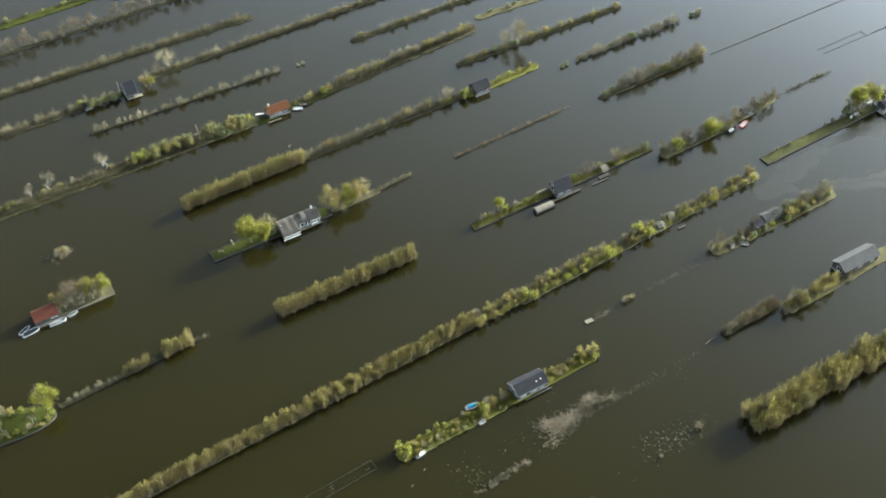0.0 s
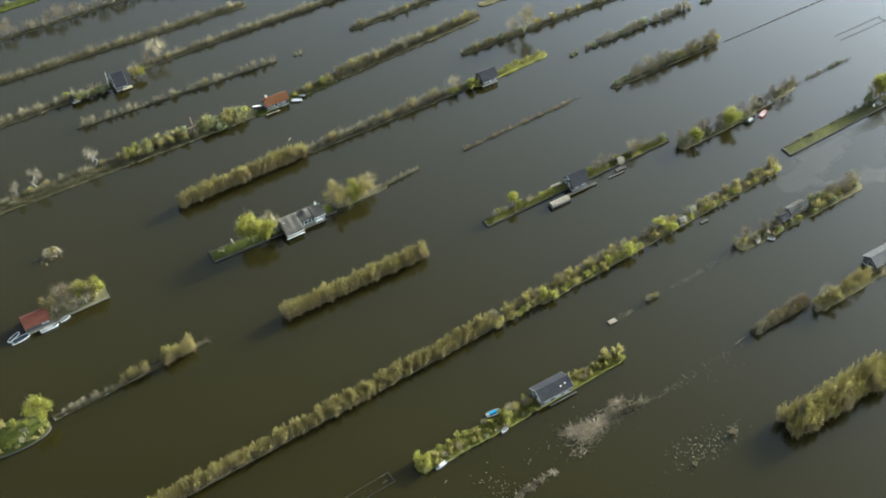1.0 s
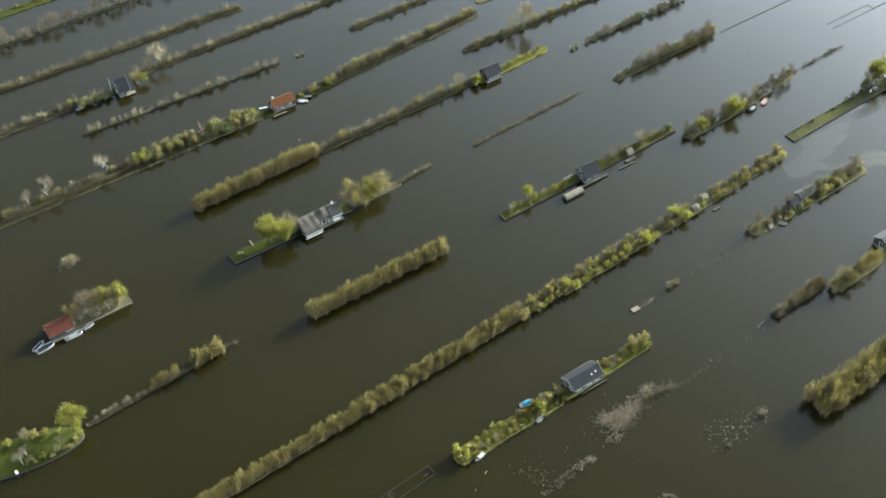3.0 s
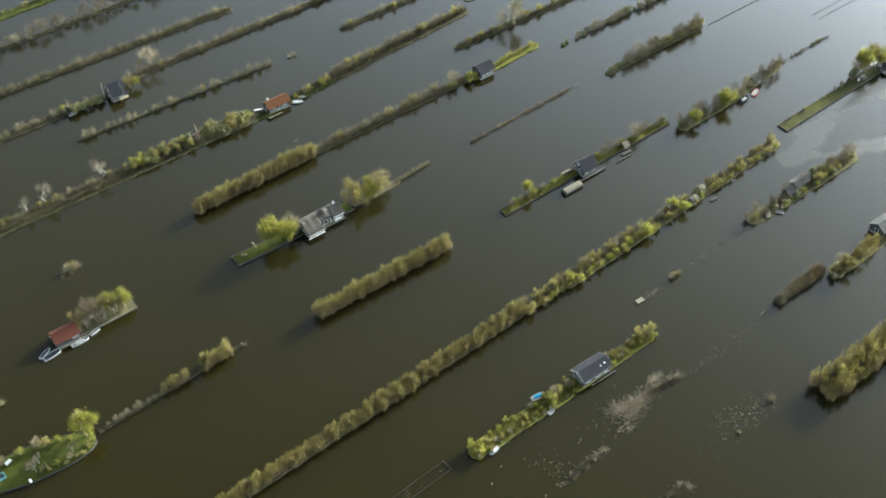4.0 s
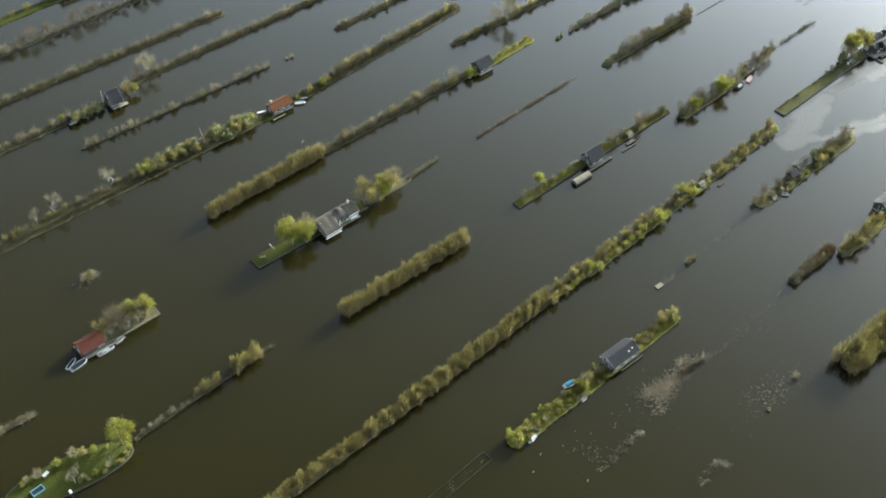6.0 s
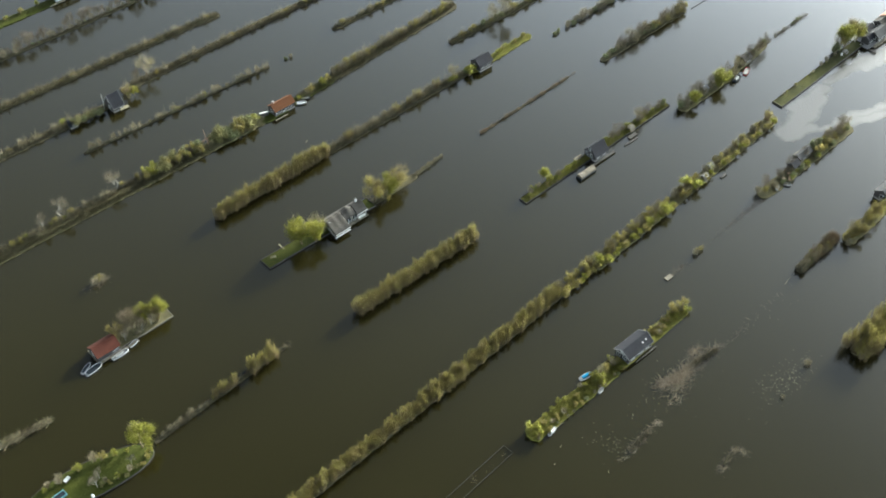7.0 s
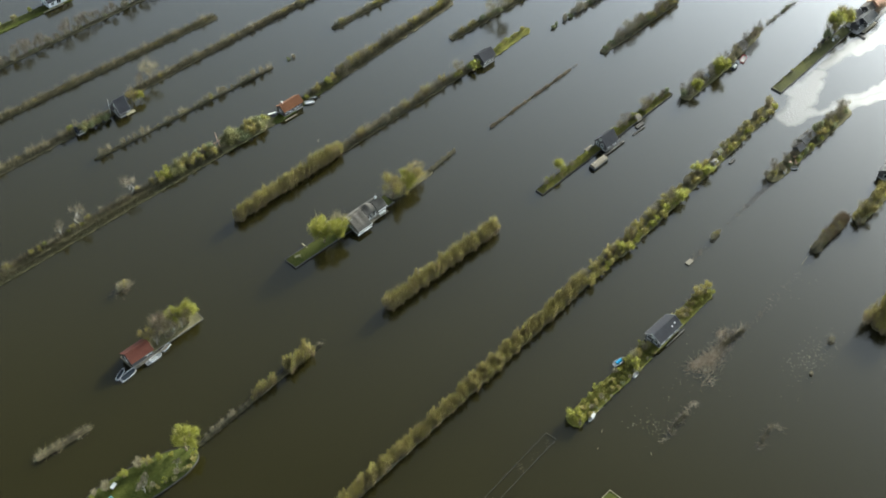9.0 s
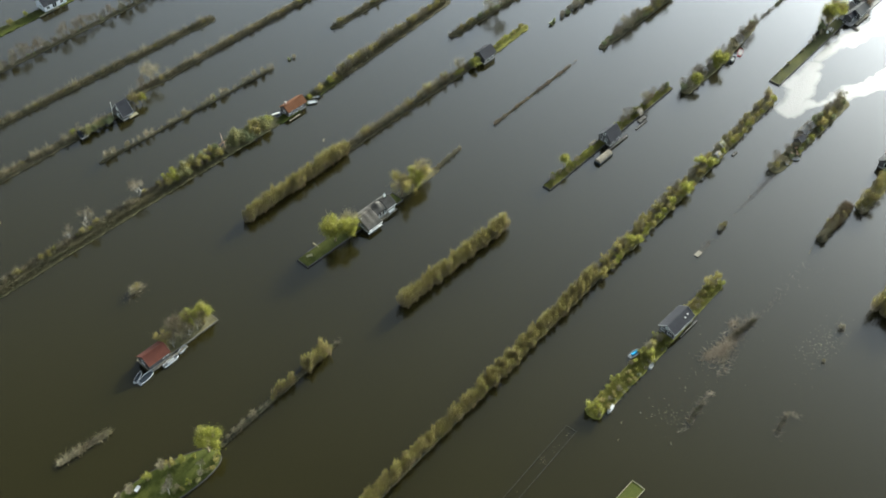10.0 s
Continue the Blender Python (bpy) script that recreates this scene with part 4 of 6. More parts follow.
GROVE.plant("bare1", -47.8, 57.8, -0.3, 0.85, 33)
GROVE.plant("olive1", -46.6, 58.2, -0.3, 0.75, 133)
GROVE.plant("bare2", -45.4, 58.0, -0.3, 0.65, 233)
# garden island and its tail of willows
GROVE.plant("yellow0", -67.8, 1.8, 0.35, 1.0, 45)
for key, x, y, k in (("green1", -83.2, 6.4, 0.9), ("bare0", -78.8, 6.4, 0.9), ("olive2", -77.3, 5.4, 0.85), ("green0", -74.0, 4.6, 0.75), ("bare2", -88.2, 6.6, 0.9), ("green3", -71.4, 3.4, 0.5),
                     ("green2", -77.2, -1.9, 0.6), ("silver0", -75.4, -2.8, 0.42), ("bare0", -73.7, -1.8, 0.62), ("silver1", -72.2, -2.4, 0.4), ("olive1", -70.6, -2.6, 0.5), ("olive2", -68.6, -1.4, 0.55),
                     ("green3", -67.2, -0.6, 0.6), ("olive0", -79.4, -1.8, 0.45), ("silver1", -81.2, -1.2, 0.4), ("bare3", -79.9, -0.6, 0.5), ("green0", -92.4, 6.6, 0.6), ("bare1", -91.0, 7.4, 0.6)):
    GROVE.plant(key, x, y, 0.4, k, x * 31)
for x, y, k in ((-82.2, -0.6, 0.72), (-80.6, 1.2, 0.6), (-72.6, -0.6, 0.5)):
    GROVE.plant("birch%d" % (int(-x) % 2), x, y, 0.4, k, x * 17)
pool = thing("garden_pool", pose(-90.2, 3.0, 0.42, 0, 0, 4), "small raised pool with a pale blue rim and dark water", "pool")
for x0, x1, y0, y1 in ((-1.6, 1.6, -0.9, -0.7), (-1.6, 1.6, 0.7, 0.9), (-1.6, -1.4, -0.7, 0.7), (1.4, 1.6, -0.7, 0.7)):
    part("rim", boxed(x0, x1, y0, y1, 0.0, 0.6), POOL_BLUE, pool)
part("water", boxed(-1.39, 1.39, -0.69, 0.69, 0.0, 0.45), DARK_HULL, pool, "dark still pool water")
butt = thing("water_butt", pose(-84.4, -2.4, 0.42), "small white water butt at the lawn's edge", "barrel")
part("barrel", tube(tube(bmesh.new(), (0, 0, 0), (0, 0, 0.45), 0.32, 0.38, 12), (0, 0, 0.45), (0, 0, 0.9), 0.38, 0.32, 12), WHITE_PAINT, butt)
part("lid", tube(bmesh.new(), (0, 0, 0.9), (0, 0, 0.96), 0.34, 0.3, 12), WHITE_PAINT, butt)
chest = thing("garden_chest", pose(-86.6, 5.9, 0.45, 0, 0, 20), "small pale garden chest by the water's edge", "chest")
part("body", boxed(-0.8, 0.8, -0.4, 0.4, 0.0, 0.55), PALE_CANVAS, chest)
part("lid", boxed(-0.84, 0.84, -0.44, 0.44, 0.555, 0.62), WHITE_PAINT, chest)
blades("bare_scrub", SL, "scrub", -65, -24, 1.1, 4.0, 1.3, 0.8, 14, SCRUB, 50, 0.3, 0.09, 0.05, 0.3, 0.6)
blades("bare_scrub", SL, "scrub", -95, -80.4, 25.8, 24.6, 1.5, 0.8, 40, SCRUB, 51, 0.9, 0.1, 0.05, 0.1, 0.6)
row_of(["hedge3", "hedge0", "hedge2"], -46, -38.6, 2.5, 3.0, 1.5, (0.6, 0.85), 0.4, 31)
row_of(HEDGE + ["olive1"], -34, -25.4, 3.4, 3.9, 1.4, (0.72, 0.95), 0.4, 32, lines=2, gap=1.3)
row_of(BARE + ["olive3"], -63, -46, 1.3, 2.4, 1.8, (0.35, 0.6), 0.3, 33)
# slender house island
GROVE.plant("round0", 74.3, 2.6, 0.3, 1.0, 0)
row_of(["bare0", "bare2", "olive1"] + GREEN, 66, 88, 1.6, 1.9, 1.5, (0.4, 0.8), 0.7, 35, flat=(0.7, 1.1))
blades("meadow_grass", "tall yellow-green meadow grass", "grass", 64.5, 130.5, 1.0, 2.2, 2.3, 0.4, 10, MEADOW_BLADE, 32, 0.5, 0.13, 0.34)
blades("reeds", GL, "reeds", 64.5, 131, -0.1, 1.1, 0.7, 0.6, 16, GREEN_REED, 87, 0.4, 0.08, 0.2, 0.4, 0.6)
blades("reeds", GL, "reeds", 64.5, 131, 2.2, 3.4, 0.7, 0.8, 18, GREEN_REED, 88, 0.4, 0.08, 0.2, 0.3, 0.6)
row_of(["dark0", "bare3", "olive0"], 66, 88, -0.1, 0.2, 4.0, (0.2, 0.4), 0.2, 89)
row_of(GREEN + BARE, 101, 128, 2.2, 2.8, 1.7, (0.35, 0.75), 0.5, 36)
GROVE.plant("baretree1", 118.0, 2.8, 0.3, 0.5, 77)
row_of(["thin0", "thin1"], 104, 128, 2.6, 3.0, 3.4, (0.45, 0.7), 0.4, 82)
GROVE.plant("dark1", 129.6, 2.2, 0.3, 0.8, 10)
row_of(["dark0", "green1", "bare1", "bare0", "bare3"], 132, 160, -3.0, -2.6, 1.7, (0.7, 1.15), 1.0, 37)
row_of(["thin0", "thin1"], 133, 160, -1.8, -1.4, 2.8, (0.55, 0.8), 0.5, 80)
row_of(["thin1", "thin0"], 170, 181, -0.8, 0.2, 2.4, (0.6, 0.85), 0.5, 81)
GROVE.plant("yellow0", 137.2, -3.8, 0.3, 0.6, 10)
GROVE.plant("yellow1", 151.5, -3.8, 0.3, 0.8, 60)
row_of(["bare0", "baretree0", "dark0", "bare2"], 161, 181, -2.0, 0.4, 2.0, (0.55, 0.8), 0.9, 38)
row_of(["bare1", "bare3", "dark0"], 183, 207, 0.8, 1.4, 2.4, (0.25, 0.5), 0.5, 39, -0.3)
blades("bare_scrub", "dark dead scrub standing in the water", "scrub", 180, 208, 0.6, 1.4, 1.3, 1.1, 12, TWIG, 52, 0.5, 0.1, -0.05, 0.4, 0.6)
# lawn island and its far tree
GROVE.plant("yellow1", 201.0, -18.6, 0.3, 1.0, 10)
GROVE.plant("amber0", 204.4, -17.6, 0.3, 1.1, 50)
GROVE.plant("amber1", 198.2, -18.4, 0.3, 0.85, 100)
GROVE.plant("yellow0", 206.2, -19.4, 0.3, 0.8, 200)
GROVE.plant("dark0", 196.4, -18.2, 0.3, 1.0, 100)
GROVE.plant("dark1", 194.8, -18.4, 0.3, 0.8, 20)
GROVE.plant("thin0", 221.6, -24.2, 0.3, 0.9, 20)
GROVE.plant("thin1", 218.4, -25.4, 0.3, 0.7, 120)
row_of(["bare0", "bare2", "green1"], 160, 194, -20.8, -19.8, 3.4, (0.2, 0.4), 0.15, 84)
row_of(BARE, 184, 194, -19.6, -19.4, 2.6, (0.4, 0.6), 0.3, 40)
# junk-yard island
row_of(BARE + OLIVE + ["dark0"], 118, 134, -45.0, -45.0, 2.2, (0.5, 0.8), 1.2, 41)
row_of(["dark0", "dark1"] + GREEN, 126, 150, -46.6, -46.2, 2.6, (0.5, 0.8), 0.5, 42)
row_of(["dark1", "bare0", "olive0"], 147, 157, -45.0, -44.6, 1.9, (0.8, 1.1), 1.0, 43, lines=2)
GROVE.plant("baretree1", 163.0, -44.0, 0.3, 0.55, 20)
row_of(["thin0", "thin1"], 119, 164, -43.8, -43.4, 3.6, (0.5, 0.8), 0.6, 83)
row_of(["dark1", "bare0", "olive0"], 157, 165.6, -45.0, -44.6, 1.6, (0.5, 0.85), 0.9, 85)
row_of(BARE, 152, 165, -43.4, -43.0, 2.6, (0.5, 0.8), 0.4, 44)
GROVE.plant("bare1", 85.4, -47.4, -0.2, 0.7, 20)
GROVE.plant("olive2", 86.8, -47.2, -0.2, 0.55, 120)
GROVE.plant("bare3", 88.0, -47.4, -0.2, 0.55, 220)
row_of(BARE + ["olive1"], 101.5, 119, -71.4, -70.8, 1.5, (0.55, 0.8), 0.7, 45, lines=2, gap=1.4)
row_of(["olive0", "green2"], 103, 119, -71.6, -71.0, 3.2, (0.4, 0.65), 0.5, 93)
row_of(["amber0", "amber1", "baretree1"], 122, 138, -74, -73.4, 3.4, (0.55, 0.75), 0.8, 46)
row_of(TALL, 87.0, 132, -99.4, -98.6, 2.3, (0.78, 1.05), 0.8, 47, lines=3, gap=2.2, flat=(0.8, 1.1))
row_of(["olive0", "olive3", "green1", "hedge1", "bare0"], 87.5, 133, -101.6, -100.6, 2.2, (0.8, 1.35), 0.7, 91)
row_of(["amber0", "amber1"], 93, 132, -98.8, -98.0, 6.5, (0.7, 0.9), 0.8, 92)
row_of(TALL, 132, 186, -98.8, -97.6, 2.6, (0.8, 1.05), 0.8, 48, lines=2, gap=2.4)
# near house island
blades("meadow_grass", "tall yellow-green meadow grass and scrub", "grass", 5.5, 39, -60.0, -59.6, 4.2, 0.5, 10, MEADOW_BLADE, 30, 0.5, 0.14, 0.34)
blades("meadow_grass", "tall yellow-green meadow grass and scrub", "grass", 50, 67, -59.2, -58.6, 3.4, 0.5, 10, MEADOW_BLADE, 31, 0.5, 0.14, 0.34)
GROVE.plant("green0", 6.0, -58.6, 0.3, 1.05, 0)
GROVE.plant("green2", 6.8, -61.6, 0.3, 1.0, 90)
GROVE.plant("green3", 8.4, -59.8, 0.3, 0.9, 190)
row_of(GREEN + ["olive0", "bare1"], 8.5, 39, -59.4, -59.0, 2.6, (0.4, 0.7), 1.0, 49, lines=2, gap=2.0, flat=(0.5, 0.9))
GROVE.plant("green1", 31.0, -60.4, 0.3, 1.1, 40)
row_of(["olive1", "bare0", "olive3"], 32, 39, -58.2, -58.6, 2.0, (0.7, 0.9), 0.6, 50)
row_of(["olive0", "green0", "bare1", "olive2"], 51, 66, -58.8, -58.2, 1.6, (0.35, 0.65), 0.7, 51, lines=2, gap=1.8, flat=(0.5, 0.9))
row_of(["bare0", "dark0", "olive1"], 6, 39, -62.2, -61.6, 2.2, (0.25, 0.45), 0.3, 90)
GROVE.plant("olive0", 63.4, -57.2, 0.3, 1.0, 40)
GROVE.plant("olive2", 66.4, -58.0, 0.3, 1.0, 140)
GROVE.plant("green3", 66.5, -59.8, 0.3, 0.75, 240)
GROVE.plant("bare2", 75.7, -92.8, -0.3, 0.6, 240)
GROVE.plant("bare0", 62.0, -95.0, -0.3, 0.4, 140)
# far end
row_of(["green0", "olive1", "dark0"], -88, 10, 188.4, 188.4, 5.0, (0.4, 0.8), 0.6, 52)
row_of(["bare0", "dark1"], 26, 74, 187.6, 187.6, 3.6, (0.6, 1.0), 0.6, 53)


# ---- houses ----
def wall_with_openings(bm, length, height, thick, holes):
    """A wall along x from 0 to length, its outer face at y = 0, in one piece; holes are (x0, x1, z0, z1)."""
    xs = sorted({0.0, length, *[h[0] for h in holes], *[h[1] for h in holes]})
    zs = sorted({0.0, height, *[h[2] for h in holes], *[h[3] for h in holes]})
    solid = lambda i, j: 0 <= i < len(xs) - 1 and 0 <= j < len(zs) - 1 and not any(
        h[0] < (xs[i] + xs[i + 1]) / 2 < h[1] and h[2] < (zs[j] + zs[j + 1]) / 2 < h[3] for h in holes)
    verts = {}

    def v(i, j, y):
        if (i, j, y) not in verts:
            verts[i, j, y] = bm.verts.new((xs[i], y, zs[j]))
        return verts[i, j, y]

    for i in range(len(xs) - 1):
        for j in range(len(zs) - 1):
            if not solid(i, j):
                continue
            for y in (0, thick):
                bm.faces.new((v(i, j, y), v(i + 1, j, y), v(i + 1, j + 1, y), v(i, j + 1, y)))
            for di, dj, a, b in ((-1, 0, (0, 0), (0, 1)), (1, 0, (1, 0), (1, 1)), (0, -1, (0, 0), (1, 0)), (0, 1, (0, 1), (1, 1))):
                if not solid(i + di, j + dj):
                    p, q = (i + a[0], j + a[1]), (i + b[0], j + b[1])
                    bm.faces.new((v(*p, 0), v(*q, 0), v(*q, thick), v(*p, thick)))


def window(parent, m, w, h, bars=1, mat=None):
    """A framed window; its lower left corner at the pose m, looking along -y."""
    bm = bmesh.new()
    t = 0.09
    for b in ((0, w, 0, t), (0, w, h - t, h), (0, t, t, h - t), (w - t, w, t, h - t)):
        box(bm, b[0], b[1], -0.05, 0.08, b[2], b[3])
    for k in range(bars):
        x = w * (k + 1) / (bars + 1)
        box(bm, x - 0.03, x + 0.03, -0.03, 0.06, t, h - t)
    win = part("window", bm, mat or WHITE_PAINT, parent, "white-painted window")
    win.matrix_basis = m
    part("pane", boxed(t, w - t, 0.01, 0.03, t, h - t), GLASS, win)
    return win


def roof_slope(parent, length, run, rise, material, courses, thick=0.16, scallop=0.05):
    """One tiled slope with stepped courses: eave along x at the origin, rising towards +y."""
    bm = bmesh.new()
    slope = Vector((0, run, rise)) / courses
    up = Vector((0, -rise, run)).normalized()
    line = [Vector((0, 0, 0))]
    for k in range(courses):
        line += [slope * k + up * thick, slope * (k + 1) + up * (thick - scallop)]
    line.append(slope * courses)
    a = [bm.verts.new(p) for p in line]
    b = [bm.verts.new(p + Vector((length, 0, 0))) for p in line]
    for i in range(len(line)):
        j = (i + 1) % len(line)
        bm.faces.new((a[i], a[j], b[j], b[i]))
    bm.faces.new(a[::-1])
    bm.faces.new(b)
    return part("roof_slope", bm, material, parent)


def house(name, label, x, y, length, width, eave, ridge, roof_mat, wall_mat, turn=0.0, z=0.45, overhang=0.35, south=(), west=(), chimney=None, trim=None, courses=9, category="house"):
    """A gabled house, ridge along x, its middle at (x, y). south and west: windows as (position, width, sill, height, bars)."""
    h = thing(name, pose(x, y, z, 0, 0, turn), label, category)
    L, W, t = length / 2, width / 2, 0.2
    part("plinth", boxed(-L - 0.05, L + 0.05, -W - 0.05, W + 0.05, -0.5, 0.0), PAVING, h)
    part("room_floor", boxed(-L + t, L - t, -W + t, W - t, 0.0, 0.05), ROOM_DARK, h)
    bm = bmesh.new()
    wall_with_openings(bm, length, eave, t, [(p, p + w, s, s + hh) for p, w, s, hh, _ in south])
    ws = part("wall", bm, wall_mat, h)
    ws.matrix_basis = pose(-L, -W, 0)
    for p, w, s, hh, bars in south:
        window(ws, pose(p, 0.06, s), w, hh, bars)
    bm = bmesh.new()
    wall_with_openings(bm, length, eave, t, [(length * 0.4, length * 0.4 + 0.95, 0.05, 2.05)])
    wn_ = part("wall", bm, wall_mat, h)
    wn_.matrix_basis = pose(L, W, 0, 0, 0, 180)
    part("door", boxed(length * 0.4, length * 0.4 + 0.95, 0.05, 0.11, 0.05, 2.05), DARK_WOOD, wn_)
    for side in (-1, 1):
        bm = bmesh.new()
        wins = west if side < 0 else west[:1]
        wall_with_openings(bm, width - 2 * t, eave, t, [(p, p + w, s, s + hh) for p, w, s, hh, _ in wins if s + hh <= eave])
        a = [bm.verts.new(q) for q in ((-t, 0, eave), (width - t, 0, eave), (W - t, 0, ridge - 0.1))]
        b = [bm.verts.new(q) for q in ((-t, t, eave), (width - t, t, eave), (W - t, t, ridge - 0.1))]
        bm.faces.new(a)
        bm.faces.new(b[::-1])
        for i in range(3):
            j = (i + 1) % 3
            bm.faces.new((a[i], a[j], b[j], b[i]))
        g = part("gable_wall", bm, wall_mat, h)
        g.matrix_basis = pose(-L, W - t, 0, 0, 0, -90) if side < 0 else pose(L, -W + t, 0, 0, 0, 90)
        for p, w, s, hh, bars in wins:
            window(g, pose(p, 0.06 if s + hh <= eave else -0.07, s), w, hh, bars)
    run, rise = W + overhang, (ridge - eave) * (W + overhang) / W
    for side in (-1, 1):
        r = roof_slope(h, length + 2 * overhang, run, rise, roof_mat, courses)
        z0 = ridge - rise
        r.matrix_basis = pose(-L - overhang, -run, z0) if side < 0 else pose(L + overhang, run, z0, 0, 0, 180)
    part("ridge_cap", beam(bmesh.new(), (-L - overhang, 0, ridge + 0.17), (L + overhang, 0, ridge + 0.17), 0.35, 0.14), roof_mat, h)
    if trim:
        for side in (-1, 1):
            part("bargeboard", beam(bmesh.new(), (-L - overhang - 0.03, side * run, ridge - rise + 0.1), (-L - overhang - 0.03, 0, ridge + 0.18), 0.06, 0.18), trim, h)
            part("bargeboard", beam(bmesh.new(), (L + overhang + 0.03, side * run, ridge - rise + 0.1), (L + overhang + 0.03, 0, ridge + 0.18), 0.06, 0.18), trim, h)
            part("gutter", beam(bmesh.new(), (-L - overhang, side * (run + 0.06), ridge - rise + 0.06), (L + overhang, side * (run + 0.06), ridge - rise + 0.06), 0.13, 0.12), trim, h)
    if chimney:
        cx, cy, top, mat = chimney
        c = part("chimney", boxed(cx - 0.3, cx + 0.3, cy - 0.3, cy + 0.3, ridge - 1.4, top), mat, h)
        part("chimney_cap", boxed(cx - 0.38, cx + 0.38, cy - 0.38, cy + 0.38, top, top + 0.1), PAVING, c)
    return h


def deck(name, label, x0, x1, y0, y1, z, mat=None, category="deck", board=0.16):
    """A plank deck on posts."""
    d = thing(name, pose(x0, y0, 0), label, category)
    bm = bmesh.new()
    n = max(2, int((y1 - y0) / board))
    for k in range(n):
        a = (y1 - y0) * k / n
        box(bm, 0, x1 - x0, a + 0.01, a + (y1 - y0) / n - 0.01, z - 0.05, z)
    b = part("planking", bm, mat or OLD_WOOD, d)
    b["kind"] = "stuff"
    nx = max(2, int((x1 - x0) / 2.2) + 1)
    for i in range(nx):
        px = 0.1 + (x1 - x0 - 0.2) * i / (nx - 1)
        part("joist", boxed(px - 0.05, px + 0.05, 0, y1 - y0, z - 0.2, z - 0.055), mat or OLD_WOOD, d)
        for py in (0.1, y1 - y0 - 0.1):
            part("post", tube(bmesh.new(), (px, py, -0.8), (px, py, z - 0.06), 0.07, 0.07), DARK_WOOD, d)
    return d


# weathered grey summer house: a long wavy roof that sweeps down low over its western half
def summer_house():
    h = thing("summer_house", pose(0, 0, 0.45), "low summer house with a weathered grey sweeping roof and eyebrow dormer", "house")
    X0, XM, X1 = 13.2, 18.2, 26.1
    part("plinth", boxed(X0, X1 - 0.3, 28.6, 33.0, -0.6, 0.0), PAVING, h)
    part("plinth", boxed(X0, XM - 0.2, 26.5, 28.59, -0.6, 0.0), PAVING, h)
    part("room_floor", boxed(X0 + 0.2, X1 - 0.5, 28.8, 32.8, 0.0, 0.05), ROOM_DARK, h)

    def wall(m, length, height, holes, bars=1):
        bm = bmesh.new()
        wall_with_openings(bm, length, height, 0.18, holes)
        w = part("wall", bm, OLD_WOOD, h)
        w.matrix_basis = m
        for x0, x1, z0, z1 in holes:
            window(w, pose(x0, 0.05, z0), x1 - x0, z1 - z0, bars)

    wall(pose(XM, 28.7, 0), X1 - XM - 0.35, 1.85, [(0.4, 2.4, 0.1, 1.7), (2.8, 4.6, 0.1, 1.7), (5.2, 7.0, 0.5, 1.6)])
    wall(pose(X0 + 0.1, 26.6, 0), XM - X0 - 0.3, 1.25, [(0.5, 2.1, 0.4, 1.1), (2.7, 4.3, 0.4, 1.1)])
    wall(pose(X0 + 0.1, 32.9, 0, 0, 0, -90), 6.1, 1.25, [(0.8, 2.0, 0.3, 1.15), (2.6, 4.2, 0.2, 1.15)])
    wall(pose(XM - 0.2, 26.8, 0, 0, 0, 90), 1.9, 1.25, [])
    wall(pose(X1 - 0.4, 28.9, 0, 0, 0, 90), 4.0, 1.85, [(0.6, 1.6, 0.6, 1.6)])
    wall(pose(X1 - 0.4, 32.95, 0, 0, 0, 180), X1 - X0 - 0.5, 1.85, [(2.0, 3.0, 0.1, 1.75), (6.0, 8.0, 0.6, 1.6)])
    for x in (19.2, 21.6, 23.6, 25.6):
        part("veranda_post", boxed(x - 0.06, x + 0.06, 28.2, 28.32, 0.05, 1.85), WHITE_PAINT, h, "white-painted veranda post")

    def crest(x):
        """The ridge's height: a step up from the west, the eyebrow's swell, then a level eastern part."""
        rise = lambda c, w, k: k * math.exp(-((x - c) / w) ** 2)
        return 3.35 + rise(15.2, 0.9, 0.22) + rise(17.6, 1.0, 0.3) + rise(20.4, 1.15, 0.85) + (0.25 if x > 22.2 else 0.0)

    def skin(name, x0, x1, line, lift, label, mat=GREY_TILE):
        """A thick roof skin along x; line gives (y, share of the crest's height, plain height)."""
        bm = bmesh.new()
        n = max(6, int((x1 - x0) / 0.3))
        rows = []
        for i in range(n + 1):
            x = x0 + (x1 - x0) * i / n
            rows.append([bm.verts.new((x, y, share * (crest(x) + lift) + z + 0.035 * noise.noise(Vector((x * 1.3, y * 1.3, 3))))) for y, share, z in line])
        under = [[bm.verts.new(v.co + Vector((0, 0, -0.2))) for v in r] for r in rows]
        m = len(line)
        for sheet in (rows, under):
            for p, q in zip(sheet, sheet[1:]):
                for k in range(m - 1):
                    bm.faces.new((p[k], q[k], q[k + 1], p[k + 1]))
        for p, q, c, d in zip(rows, rows[1:], under, under[1:]):
            bm.faces.new((p[0], q[0], d[0], c[0]))
            bm.faces.new((p[-1], q[-1], d[-1], c[-1]))
        for r, u in ((rows[0], under[0]), (rows[-1], under[-1])):
            for k in range(m - 1):
                bm.faces.new((r[k], r[k + 1], u[k + 1], u[k]))
        return part(name, bm, mat, h, label, True)

    skin("roof_slope", X0 - 0.5, XM, ((25.9, 0, 1.45), (27.4, 0.16, 1.5), (29.0, 0.6, 0.72), (30.3, 0.93, 0.1), (31.0, 1, 0)), 0.0, "long grey slope that sweeps down low")
    skin("roof_slope", XM + 0.004, 22.2, ((28.5, 0.12, 1.62), (29.2, 0.62, 0.75), (30.2, 0.95, 0.12), (31.0, 1, 0)), 0.0, "grey slope with the eyebrow dormer")
